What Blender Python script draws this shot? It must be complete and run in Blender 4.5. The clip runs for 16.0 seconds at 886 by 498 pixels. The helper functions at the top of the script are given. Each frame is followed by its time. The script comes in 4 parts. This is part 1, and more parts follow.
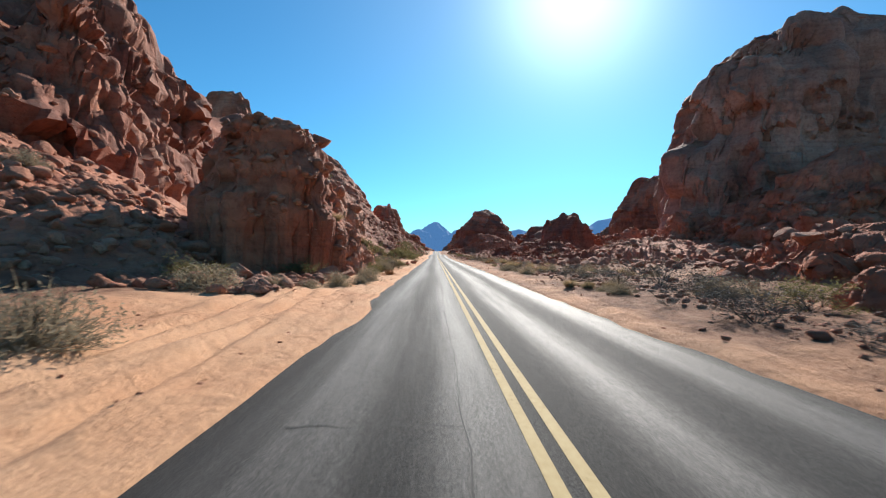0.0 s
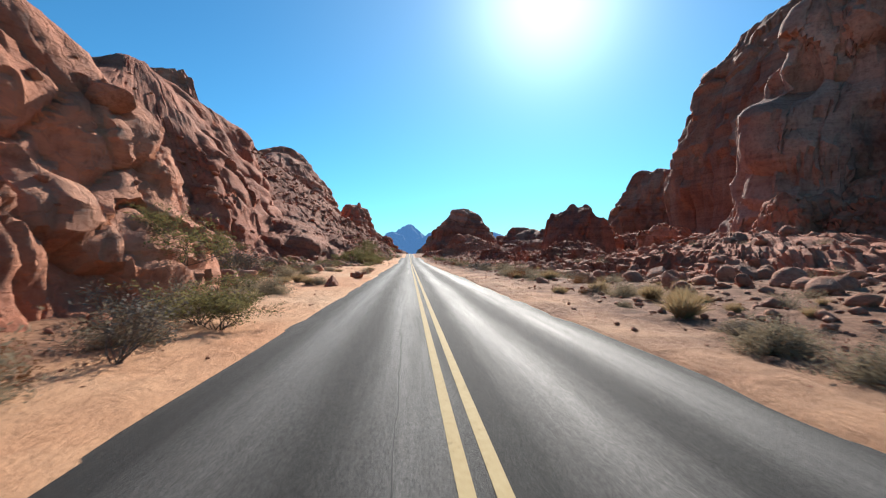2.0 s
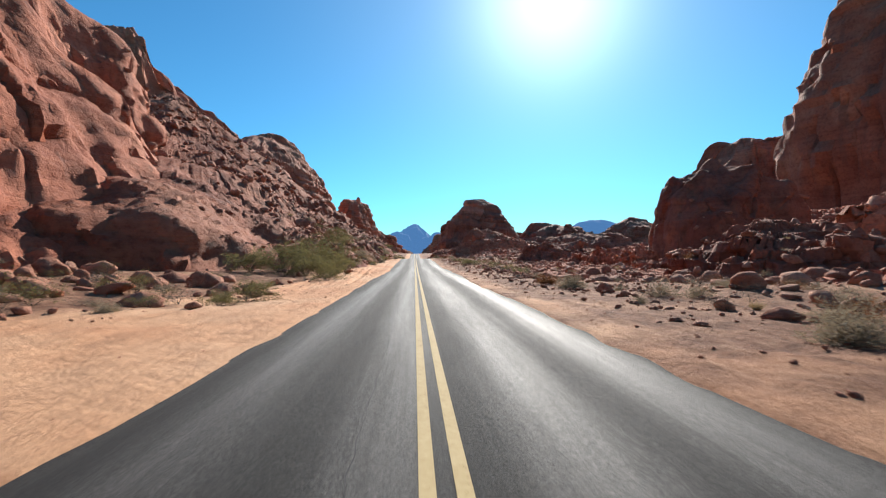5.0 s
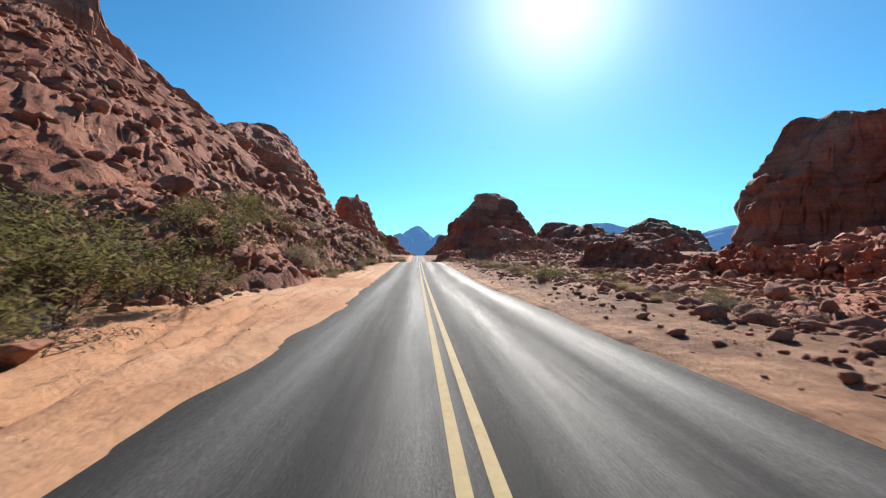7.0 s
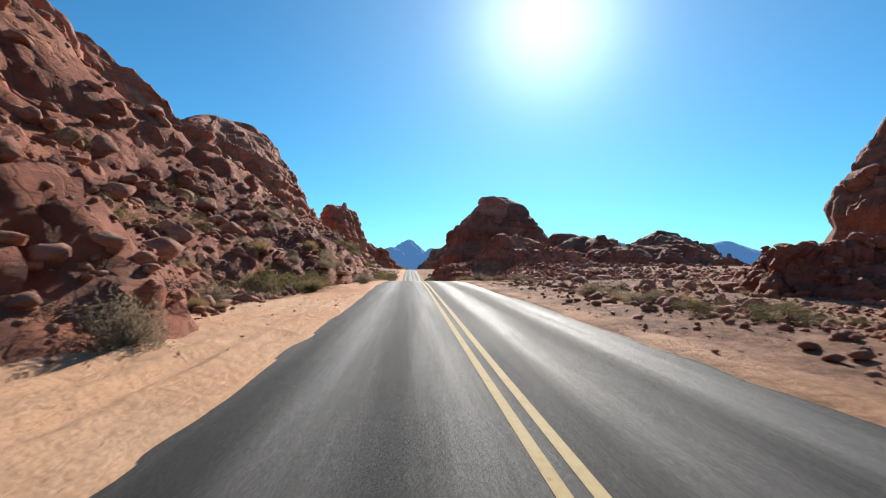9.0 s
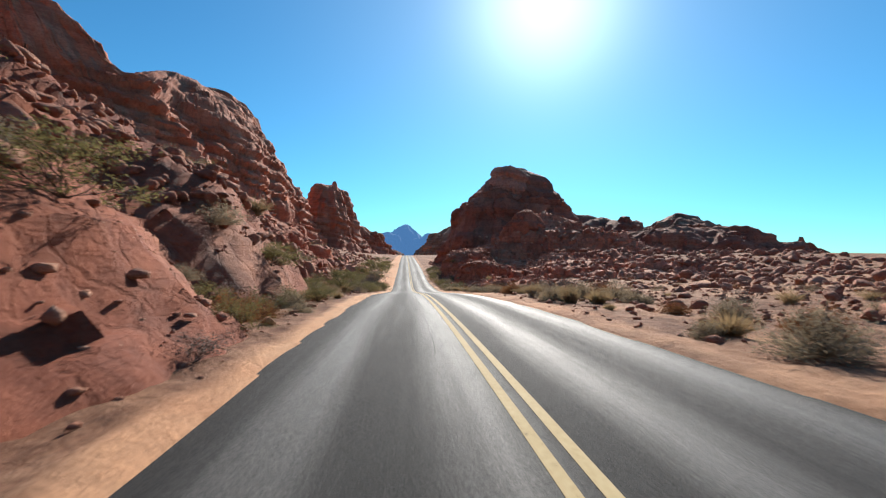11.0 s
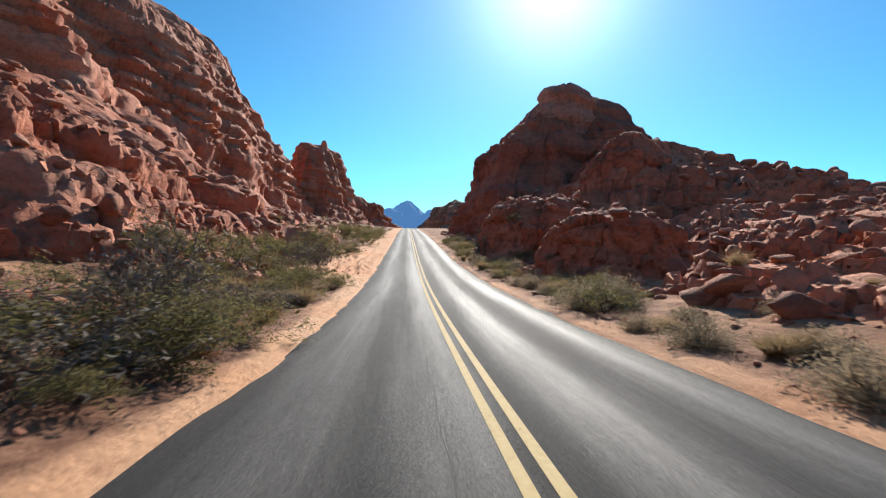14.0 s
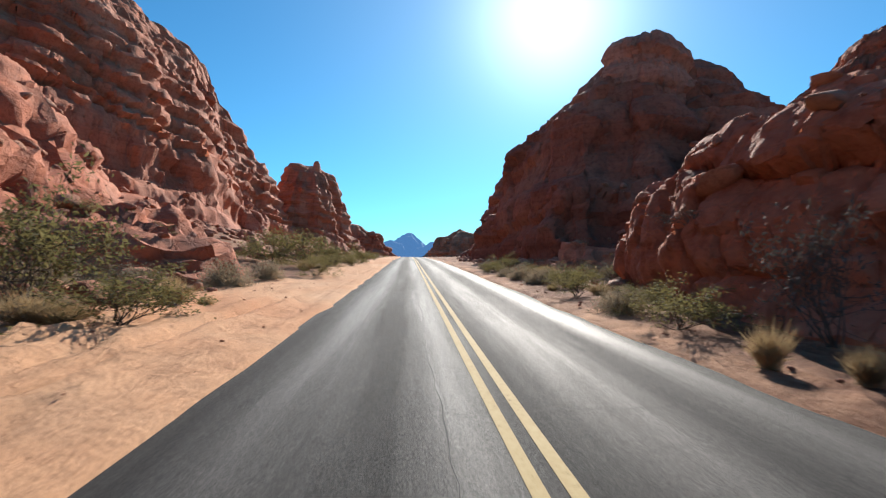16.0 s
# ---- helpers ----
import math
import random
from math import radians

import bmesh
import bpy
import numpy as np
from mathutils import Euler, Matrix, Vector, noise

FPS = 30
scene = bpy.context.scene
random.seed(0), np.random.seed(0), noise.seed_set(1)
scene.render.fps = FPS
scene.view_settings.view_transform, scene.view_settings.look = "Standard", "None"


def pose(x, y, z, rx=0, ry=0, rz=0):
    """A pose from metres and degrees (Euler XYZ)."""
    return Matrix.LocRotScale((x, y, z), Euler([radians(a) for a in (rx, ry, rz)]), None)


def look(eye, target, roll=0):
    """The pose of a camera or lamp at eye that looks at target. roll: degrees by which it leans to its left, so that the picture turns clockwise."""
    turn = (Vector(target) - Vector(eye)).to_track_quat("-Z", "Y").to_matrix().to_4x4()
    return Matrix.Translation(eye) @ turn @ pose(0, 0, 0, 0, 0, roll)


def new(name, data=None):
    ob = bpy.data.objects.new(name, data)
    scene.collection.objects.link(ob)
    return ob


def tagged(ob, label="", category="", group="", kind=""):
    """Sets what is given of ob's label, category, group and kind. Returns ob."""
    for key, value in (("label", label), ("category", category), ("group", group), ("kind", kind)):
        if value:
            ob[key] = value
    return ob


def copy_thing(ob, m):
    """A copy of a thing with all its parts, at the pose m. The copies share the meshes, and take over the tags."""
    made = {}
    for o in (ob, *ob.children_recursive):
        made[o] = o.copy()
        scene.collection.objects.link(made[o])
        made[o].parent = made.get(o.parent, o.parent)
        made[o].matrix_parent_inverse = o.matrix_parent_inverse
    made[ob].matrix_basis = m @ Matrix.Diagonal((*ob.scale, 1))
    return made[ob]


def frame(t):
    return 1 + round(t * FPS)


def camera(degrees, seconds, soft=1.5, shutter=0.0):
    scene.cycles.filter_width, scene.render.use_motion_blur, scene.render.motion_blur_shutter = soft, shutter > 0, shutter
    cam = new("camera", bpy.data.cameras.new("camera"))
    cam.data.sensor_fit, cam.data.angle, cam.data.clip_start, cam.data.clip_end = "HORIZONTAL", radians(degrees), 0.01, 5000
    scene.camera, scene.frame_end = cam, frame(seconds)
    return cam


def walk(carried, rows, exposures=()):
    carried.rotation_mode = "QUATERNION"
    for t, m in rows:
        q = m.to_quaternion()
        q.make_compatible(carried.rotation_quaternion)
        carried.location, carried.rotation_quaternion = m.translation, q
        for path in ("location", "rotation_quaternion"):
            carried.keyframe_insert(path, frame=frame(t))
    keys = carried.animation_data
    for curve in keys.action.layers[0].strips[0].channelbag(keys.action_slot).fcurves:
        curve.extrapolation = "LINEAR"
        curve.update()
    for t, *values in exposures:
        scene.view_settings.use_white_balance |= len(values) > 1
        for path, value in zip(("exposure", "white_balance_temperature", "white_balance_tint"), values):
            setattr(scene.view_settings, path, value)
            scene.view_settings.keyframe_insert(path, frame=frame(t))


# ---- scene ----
cam = camera(83.7, 16.0, 1.25, 0.1)
# seconds, x, y, z, yaw, pitch, roll
ROWS = [
    (0, -0.98, 0.0, 1.65, -0.92, 0.46, 0),
    (0.5, -0.87, 9.5, 1.65, -2.30, 0.59, 0),
    (1, -0.77, 19.0, 1.65, -3.35, 0.66, 0),
    (1.5, -0.66, 28.5, 1.65, -3.81, 0.79, 0),
    (2, -0.53, 38.0, 1.65, -3.94, 0.79, -0.1),
    (2.5, -0.40, 47.5, 1.65, -3.81, 0.86, -0.1),
    (3, -0.34, 57.0, 1.65, -3.74, 0.86, -0.1),
    (3.5, -0.26, 66.5, 1.65, -3.74, 0.86, 0.05),
    (4, -0.21, 76.0, 1.65, -3.55, 0.79, 0.15),
    (6.5, -0.26, 123.5, 1.65, -3.09, 0.79, 0.2),
    (7, -0.46, 133.0, 1.65, -3.02, 1.05, -0.1),
    (7.5, -0.64, 142.5, 1.65, -3.09, 1.51, -0.4),
    (8, -0.86, 152.0, 1.66, -3.22, 1.97, -0.6),
    (8.5, -1.11, 161.5, 1.72, -3.61, 2.37, -0.6),
    (9, -1.21, 171.0, 1.77, -4.01, 2.70, -0.4),
    (11.5, -1.23, 218.5, 2.59, -4.40, 0.07, -0.5),
    (12, -1.23, 228.0, 2.35, -4.33, -0.92, -0.6),
    (12.5, -1.21, 237.5, 2.02, -4.20, -1.71, -0.8),
    (13, -1.15, 247.0, 1.38, -4.14, -2.24, -1),
    (13.5, -1.08, 256.5, 0.75, -4.14, -2.37, -1),
    (14, -1.04, 266.0, 0.13, -4.20, -1.64, -1.1),
    (14.5, -1.00, 275.5, -0.47, -4.20, -0.53, -1.2),
    (15, -1.01, 285.0, -0.78, -4.01, 0.59, -1.3),
    (15.5, -1.01, 294.5, -0.92, -4.01, 1.51, -1.2),
    (16, -1.03, 304.0, -0.86, -4.01, 2.10, -0.9),
]
walk(cam, [(t, pose(x, y, z, 90 + pitch, roll, yaw)) for t, x, y, z, yaw, pitch, roll in ROWS],
     ((0, 0.75), (3, 0.77), (7, 0.75), (8.5, 0.68), (9.5, 0.68), (11.5, 0.72), (13, 0.80), (15.5, 0.84), (16, 0.83)))

# ---- sky and sun: ahead of the road, a little to its right ----
SUN_AZ, SUN_EL = 16.0, 27.4
world = bpy.data.worlds.new("desert_sky")
scene.world = world
world.use_nodes = True
wn, wl = world.node_tree.nodes, world.node_tree.links
wn.clear()
sky = wn.new("ShaderNodeTexSky")
sky.sky_type = "NISHITA"
sky.sun_disc = False
sky.sun_elevation = radians(SUN_EL)
sky.sun_rotation = radians(SUN_AZ)
sky.altitude = 600
sky.air_density, sky.dust_density, sky.ozone_density = 1.0, 0.15, 4.0
sun_dir = Vector((math.sin(radians(SUN_AZ)) * math.cos(radians(SUN_EL)), math.cos(radians(SUN_AZ)) * math.cos(radians(SUN_EL)), math.sin(radians(SUN_EL))))
tint = wn.new("ShaderNodeMix")
tint.data_type, tint.blend_type = "RGBA", "MULTIPLY"
tint.inputs[0].default_value = 1.0
tint.inputs[7].default_value = (0.48, 1.14, 1.31, 1)
wl.new(sky.outputs[0], tint.inputs[6])
# the bright aureole of dusty air round the sun
where = wn.new("ShaderNodeTexCoord")
toward = wn.new("ShaderNodeVectorMath")
toward.operation = "DOT_PRODUCT"
toward.inputs[1].default_value = sun_dir
wl.new(where.outputs["Generated"], toward.inputs[0])
front = wn.new("ShaderNodeMath")
front.operation = "MAXIMUM"
front.inputs[1].default_value = 0.0
wl.new(toward.outputs["Value"], front.inputs[0])
rings = []
for power, gain in ((16.0, 0.12), (130.0, 0.46)):
    p = wn.new("ShaderNodeMath")
    p.operation = "POWER"
    p.inputs[1].default_value = power
    wl.new(front.outputs[0], p.inputs[0])
    ring = wn.new("ShaderNodeBackground")
    ring.inputs["Color"].default_value = (1.0, 1.0, 0.96, 1)
    g = wn.new("ShaderNodeMath")
    g.operation = "MULTIPLY"
    g.inputs[1].default_value = gain
    wl.new(p.outputs[0], g.inputs[0])
    wl.new(g.outputs[0], ring.inputs["Strength"])
    rings.append(ring)
bg = wn.new("ShaderNodeBackground")
bg.inputs["Strength"].default_value = 0.062
wl.new(tint.outputs[2], bg.inputs["Color"])
wout = wn.new("ShaderNodeOutputWorld")
last = bg
for ring in rings:
    both = wn.new("ShaderNodeAddShader")
    wl.new(last.outputs[0], both.inputs[0])
    wl.new(ring.outputs[0], both.inputs[1])
    last = both
wl.new(last.outputs[0], wout.inputs["Surface"])

sun_data = bpy.data.lights.new("sun", "SUN")
sun_data.energy, sun_data.angle, sun_data.color = 5.0, radians(0.6), (1.0, 0.94, 0.86)
sun = new("sun", sun_data)
sun.matrix_world = look(sun_dir * 100, (0, 0, 0))
scene.view_settings.exposure = 0.75


# ---- noise on arrays ----
def hash3(ix, iy, iz, seed):
    h = (ix * 374761393 + iy * 668265263 + iz * 2147483647 + seed * 1274126177) & 0xFFFFFFFF
    h = ((h ^ (h >> 13)) * 1274126177) & 0xFFFFFFFF
    h = ((h ^ (h >> 15)) * 2246822519) & 0xFFFFFFFF
    return ((h ^ (h >> 16)) & 0xFFFFFF) / float(0xFFFFFF)


def vnoise(p, seed=0):
    """Smooth noise, -1 to 1, at the rows of p."""
    i = np.floor(p).astype(np.int64)
    f = p - i
    f = f * f * f * (f * (f * 6 - 15) + 10)
    out = np.zeros(len(p))
    for dx in (0, 1):
        wx = f[:, 0] if dx else 1 - f[:, 0]
        for dy in (0, 1):
            wy = f[:, 1] if dy else 1 - f[:, 1]
            for dz in (0, 1):
                wz = f[:, 2] if dz else 1 - f[:, 2]
                out += wx * wy * wz * hash3(i[:, 0] + dx, i[:, 1] + dy, i[:, 2] + dz, seed)
    return out * 2 - 1


def fbm(p, octaves=4, seed=0, gain=0.5):
    out, amp = np.zeros(len(p)), 1.0
    for k in range(octaves):
        out += amp * vnoise(p * 2 ** k + 17.3 * k, seed + k)
        amp *= gain
    return out


def ridged(p, octaves=4, seed=0):
    out, amp = np.zeros(len(p)), 1.0
    for k in range(octaves):
        out += amp * (1 - 2 * np.abs(vnoise(p * 2 ** k + 9.1 * k, seed + k)))
        amp *= 0.5
    return out


def cells(p, seed=0):
    """Block pattern: a height for the nearest block, the closeness of its joint, and the tilt of its face."""
    i = np.floor(p).astype(np.int64)
    d1, d2 = np.full(len(p), 9.0), np.full(len(p), 9.0)
    best, off = i.copy(), np.zeros((len(p), 3))
    for dx in (-1, 0, 1):
        for dy in (-1, 0, 1):
            for dz in (-1, 0, 1):
                c = i + np.array((dx, dy, dz))
                h = hash3(c[:, 0], c[:, 1], c[:, 2], seed + 1)
                q = c + np.stack([h, h * 7.13 % 1.0, h * 53.7 % 1.0], 1) - p
                d = (q * q).sum(1)
                near = d < d1
                d2 = np.where(near, d1, np.minimum(d2, d))
                best[near], off[near] = c[near], q[near]
                d1 = np.minimum(d1, d)
    tone = hash3(best[:, 0], best[:, 1], best[:, 2], seed + 7)
    lean = np.stack([tone * 11.7 % 1.0, tone * 37.3 % 1.0, tone * 91.9 % 1.0], 1) - 0.5
    return tone, np.sqrt(d2) - np.sqrt(d1), (off * lean).sum(1)


# ---- the lie of the land ----
ROAD_Y = (-400, -60, 0, 130, 150, 171, 190, 208, 222, 237, 255, 275, 290, 305, 330, 373, 450, 580, 640, 800, 1200, 5000)
ROAD_Z = (0, 0, 0, 0, 0.02, 0.12, 0.6, 1.02, 0.9, 0.4, -0.8, -2.1, -2.6, -2.5, -1.6, 0, 2.0, 3.8, 3.5, 0, -10, -40)
SMOOTH_Y = np.arange(-400.0, 1200.0, 2.0)
SMOOTH_Z = np.convolve(np.pad(np.interp(SMOOTH_Y, ROAD_Y, ROAD_Z), 6, mode="edge"), np.hanning(15)[1:-1] / np.hanning(15).sum(), mode="valid")
HALF = 3.2
# wheel ruts in the sand of the shoulder: from y, to y, x at either end
RUTS = ((1, 24, -4.3, -6.6), (-6, 30, -6.0, -4.4), (124, 158, -4.2, -6.2), (120, 164, -6.4, -4.6), (128, 160, -5.2, -5.4), (166, 182, -4.6, -4.4), (296, 318, -4.4, -6.8), (292, 322, -5.6, -4.6), (297, 308, -3.5, -7.0), (300, 311, -3.6, -7.4), (304, 315, -3.7, -7.2), (134, 148, -3.9, -7.6), (139, 154, -3.9, -7.4))


def road_z(y):
    y = np.asarray(y, float)
    return np.where(y < 1190, np.interp(y, SMOOTH_Y, SMOOTH_Z), np.interp(y, ROAD_Y, ROAD_Z))


# how far drifted sand and broken asphalt eat into the left rim: y, metres
EDGE_IN = ((-60, 0), (10, 0), (11.5, 0.36), (14.5, 0.34), (17, 0.02), (134, 0), (140, 0.25), (150, 0.25), (156, 0.05), (162, 0), (172, -0.16), (184, -0.12), (192, 0.0), (284, 0.0), (289, -0.08), (302, -0.10), (310, 0), (700, 0))


def edge_left(y):
    y = np.atleast_1d(np.asarray(y, float))
    p = np.stack([y * 0.12, y * 0, y * 0], 1)
    bite = np.interp(y, *np.array(EDGE_IN, float).T)
    return -HALF - 0.08 * vnoise(p, 5) - 0.08 * vnoise(p * 6, 6) + bite * (1 + 0.35 * vnoise(p * 8, 7))


def edge_right(y):
    y = np.atleast_1d(np.asarray(y, float))
    p = np.stack([y * 0.08, y * 0, y * 0], 1)
    return HALF + 0.32 + 0.17 * vnoise(p, 8) + 0.10 * vnoise(p * 9, 9)


def ground_z(x, y):
    x, y = np.atleast_1d(np.asarray(x, float)), np.atleast_1d(np.asarray(y, float))
    x, y = np.broadcast_arrays(x, y)
    base = road_z(y)
    p = np.stack([x * 0.05, y * 0.05, x * 0], 1)
    off_l, off_r = np.maximum(edge_left(y) - x, 0), np.maximum(x - edge_right(y), 0)
    off = off_l + off_r
    rough = np.clip(off / 6, 0, 1)
    z = base + rough * (0.35 * fbm(p, 3, 21) + 0.10 * fbm(p * 8, 3, 22))
    z = z + np.clip(off / 0.5, 0, 1) * (0.05 * fbm(p * 30, 2, 23) + 0.045 * np.clip(ridged(p * 52, 2, 24), -0.4, 1))
    # sides climb away from the road
    z = z + 0.05 * np.clip(off_l - 6, 0, 60) + 0.03 * np.clip(off_r - 10, 0, 60)
    bank = np.exp(-((y - 312) / 38.0) ** 2)
    z = z + bank * 0.11 * np.clip(off_r - 4, 0, 40)
    z = z - 1.3 * np.exp(-((y - 165) / 38.0) ** 2) * np.clip((off_r - 4) / 9, 0, 1)
    lbank = np.clip((y - 165) / 30, 0, 1) * np.clip((520 - y) / 60, 0, 1)
    z = z + lbank * 0.12 * np.clip(off_l - 7, 0, 50)
    for k, (y0, y1, x0, x1) in enumerate(RUTS):
        run = np.clip((y - y0) / (y1 - y0), 0, 1)
        mid = x0 + (x1 - x0) * run ** 1.6
        live = np.clip((y - y0) / 4, 0, 1) * np.clip((y1 - y) / 4, 0, 1)
        for gauge in (0.0, -1.5):
            u = (x - mid - gauge) / 0.19
            z = z + live * (-0.12 * np.exp(-u * u) + 0.07 * np.exp(-((np.abs(u) - 1.9) / 0.8) ** 2))
    # sand lies a finger high on the rim of the road, which is cut in between
    return np.where(off > 0, z + 0.03 * np.clip(off / 0.25, 0, 1), base - 0.06)


# ---- materials ----
def mat(name):
    m = bpy.data.materials.new(name)
    m.use_nodes = True
    nt = m.node_tree
    return m, nt, nt.nodes["Principled BSDF"]


def node(nt, kind, **inputs):
    n = nt.nodes.new(kind)
    for k, v in inputs.items():
        n.inputs[k].default_value = v
    return n


def ramp(nt, source, stops):
    r = nt.nodes.new("ShaderNodeValToRGB")
    while len(r.color_ramp.elements) < len(stops):
        r.color_ramp.elements.new(0.5)
    for e, (at, col) in zip(r.color_ramp.elements, stops):
        e.position, e.color = at, (*col, 1) if len(col) == 3 else col
    nt.links.new(source, r.inputs[0])
    return r


def mixed(nt, fac, a, b, blend="MIX"):
    m = nt.nodes.new("ShaderNodeMix")
    m.data_type, m.blend_type = "RGBA", blend
    for sock, v in ((0, fac), (6, a), (7, b)):
        if hasattr(v, "links"):
            nt.links.new(v, m.inputs[sock])
        elif sock and len(v) == 3:
            m.inputs[sock].default_value = (*v, 1)
        else:
            m.inputs[sock].default_value = v
    return m.outputs[2]


def coords(nt, scale=(1, 1, 1), rot=(0, 0, 0), kind="Object"):
    tc = nt.nodes.new("ShaderNodeTexCoord")
    mp = nt.nodes.new("ShaderNodeMapping")
    mp.inputs["Scale"].default_value, mp.inputs["Rotation"].default_value = scale, rot
    nt.links.new(tc.outputs[kind], mp.inputs[0])
    return mp.outputs[0]


def world_coords(nt, scale=(1, 1, 1), rot=(0, 0, 0)):
    g = nt.nodes.new("ShaderNodeNewGeometry")
    mp = nt.nodes.new("ShaderNodeMapping")
    mp.inputs["Scale"].default_value, mp.inputs["Rotation"].default_value = scale, rot
    nt.links.new(g.outputs["Position"], mp.inputs[0])
    return mp.outputs[0]


def noise_tex(nt, vec, scale, detail=6, rough=0.6, distortion=0.0):
    n = node(nt, "ShaderNodeTexNoise", Scale=scale, Detail=detail, Roughness=rough, Distortion=distortion)
    nt.links.new(vec, n.inputs["Vector"])
    return n.outputs[0]


def bump(nt, height, strength, distance, normal=None):
    b = node(nt, "ShaderNodeBump", Strength=strength, Distance=distance)
    nt.links.new(height, b.inputs["Height"])
    if normal is not None:
        nt.links.new(normal, b.inputs["Normal"])
    return b.outputs[0]


def sandstone(name, pale, mid, dark, scale=1.0):
    m, nt, bsdf = mat(name)
    vec = world_coords(nt)
    tilt = world_coords(nt, (0.05, 0.05, 0.9), (0.22, 0.12, 0))
    big = noise_tex(nt, vec, 0.07 * scale, 5, 0.6)
    strata = noise_tex(nt, tilt, 0.9 * scale, 5, 0.65, 0.4)
    fine = noise_tex(nt, vec, 1.6 * scale, 10, 0.72)
    grain = noise_tex(nt, vec, 22 * scale, 5, 0.7)
    col = ramp(nt, big, ((0.32, dark), (0.5, mid), (0.68, pale))).outputs[0]
    band = ramp(nt, strata, ((0.35, (0.62, 0.5, 0.48)), (0.5, (1, 1, 1)), (0.66, (1.2, 1.16, 1.1)))).outputs[0]
    col = mixed(nt, 0.5, col, band, "MULTIPLY")
    spots = ramp(nt, fine, ((0.34, (0.6, 0.5, 0.48)), (0.5, (1, 1, 1)), (0.7, (1.22, 1.18, 1.12)))).outputs[0]
    col = mixed(nt, 0.8, col, spots, "MULTIPLY")
    # desert varnish runs down the steep faces
    streak = noise_tex(nt, world_coords(nt, (0.5, 0.5, 0.06)), 0.8, 4, 0.6)
    run = ramp(nt, streak, ((0.56, (0, 0, 0)), (0.68, (1, 1, 1)))).outputs[0]
    soft = nt.nodes.new("ShaderNodeMath")
    soft.operation = "MULTIPLY"
    soft.inputs[1].default_value = 0.4
    nt.links.new(run, soft.inputs[0])
    col = mixed(nt, soft.outputs[0], col, (0.12, 0.065, 0.05))
    nt.links.new(col, bsdf.inputs["Base Color"])
    bsdf.inputs["Roughness"].default_value = 0.88
    bsdf.inputs["Specular IOR Level"].default_value = 0.25
    v = node(nt, "ShaderNodeTexVoronoi", Scale=0.9 * scale)
    v.feature = "DISTANCE_TO_EDGE"
    warp = nt.nodes.new("ShaderNodeVectorMath")
    warp.operation = "ADD"
    jit = node(nt, "ShaderNodeTexNoise", Scale=1.1, Detail=4.0)
    nt.links.new(vec, jit.inputs["Vector"])
    nt.links.new(vec, warp.inputs[0])
    nt.links.new(jit.outputs[1], warp.inputs[1])
    nt.links.new(warp.outputs[0], v.inputs["Vector"])
    joint = ramp(nt, v.outputs["Distance"], ((0.0, (0, 0, 0)), (0.07, (1, 1, 1)))).outputs[0]
    n1 = bump(nt, joint, 0.35, 0.2)
    n2 = bump(nt, strata, 0.5, 0.5, n1)
    n3 = bump(nt, fine, 0.65, 0.35, n2)
    n4 = bump(nt, grain, 0.5, 0.03, n3)
    nt.links.new(n4, bsdf.inputs["Normal"])
    return m


ROCK = sandstone("red_sandstone", (0.488, 0.223, 0.139), (0.405, 0.139, 0.0753), (0.286, 0.0836, 0.0418))
# brighter copy of the red sandstone, with sunlight put into its colour
ROCK_PALE = sandstone("sunlit_pale_orange_sandstone", (0.558, 0.292, 0.188), (0.488, 0.196, 0.111), (0.377, 0.122, 0.0662))
ROCK_DEEP = sandstone("deep_red_sandstone", (0.362, 0.15, 0.0867), (0.292, 0.0909, 0.0453), (0.196, 0.0558, 0.0292))
ROCK_BROWN = sandstone("brown_sandstone", (0.362, 0.174, 0.111), (0.286, 0.108, 0.0649), (0.196, 0.0641, 0.039))
ROCK_GREY = sandstone("grey_pink_sandstone", (0.52, 0.295, 0.215), (0.40, 0.195, 0.135), (0.26, 0.115, 0.078))
STONE = sandstone("loose_sandstone", (0.516, 0.279, 0.181), (0.418, 0.181, 0.108), (0.307, 0.111, 0.0627), 2.5)


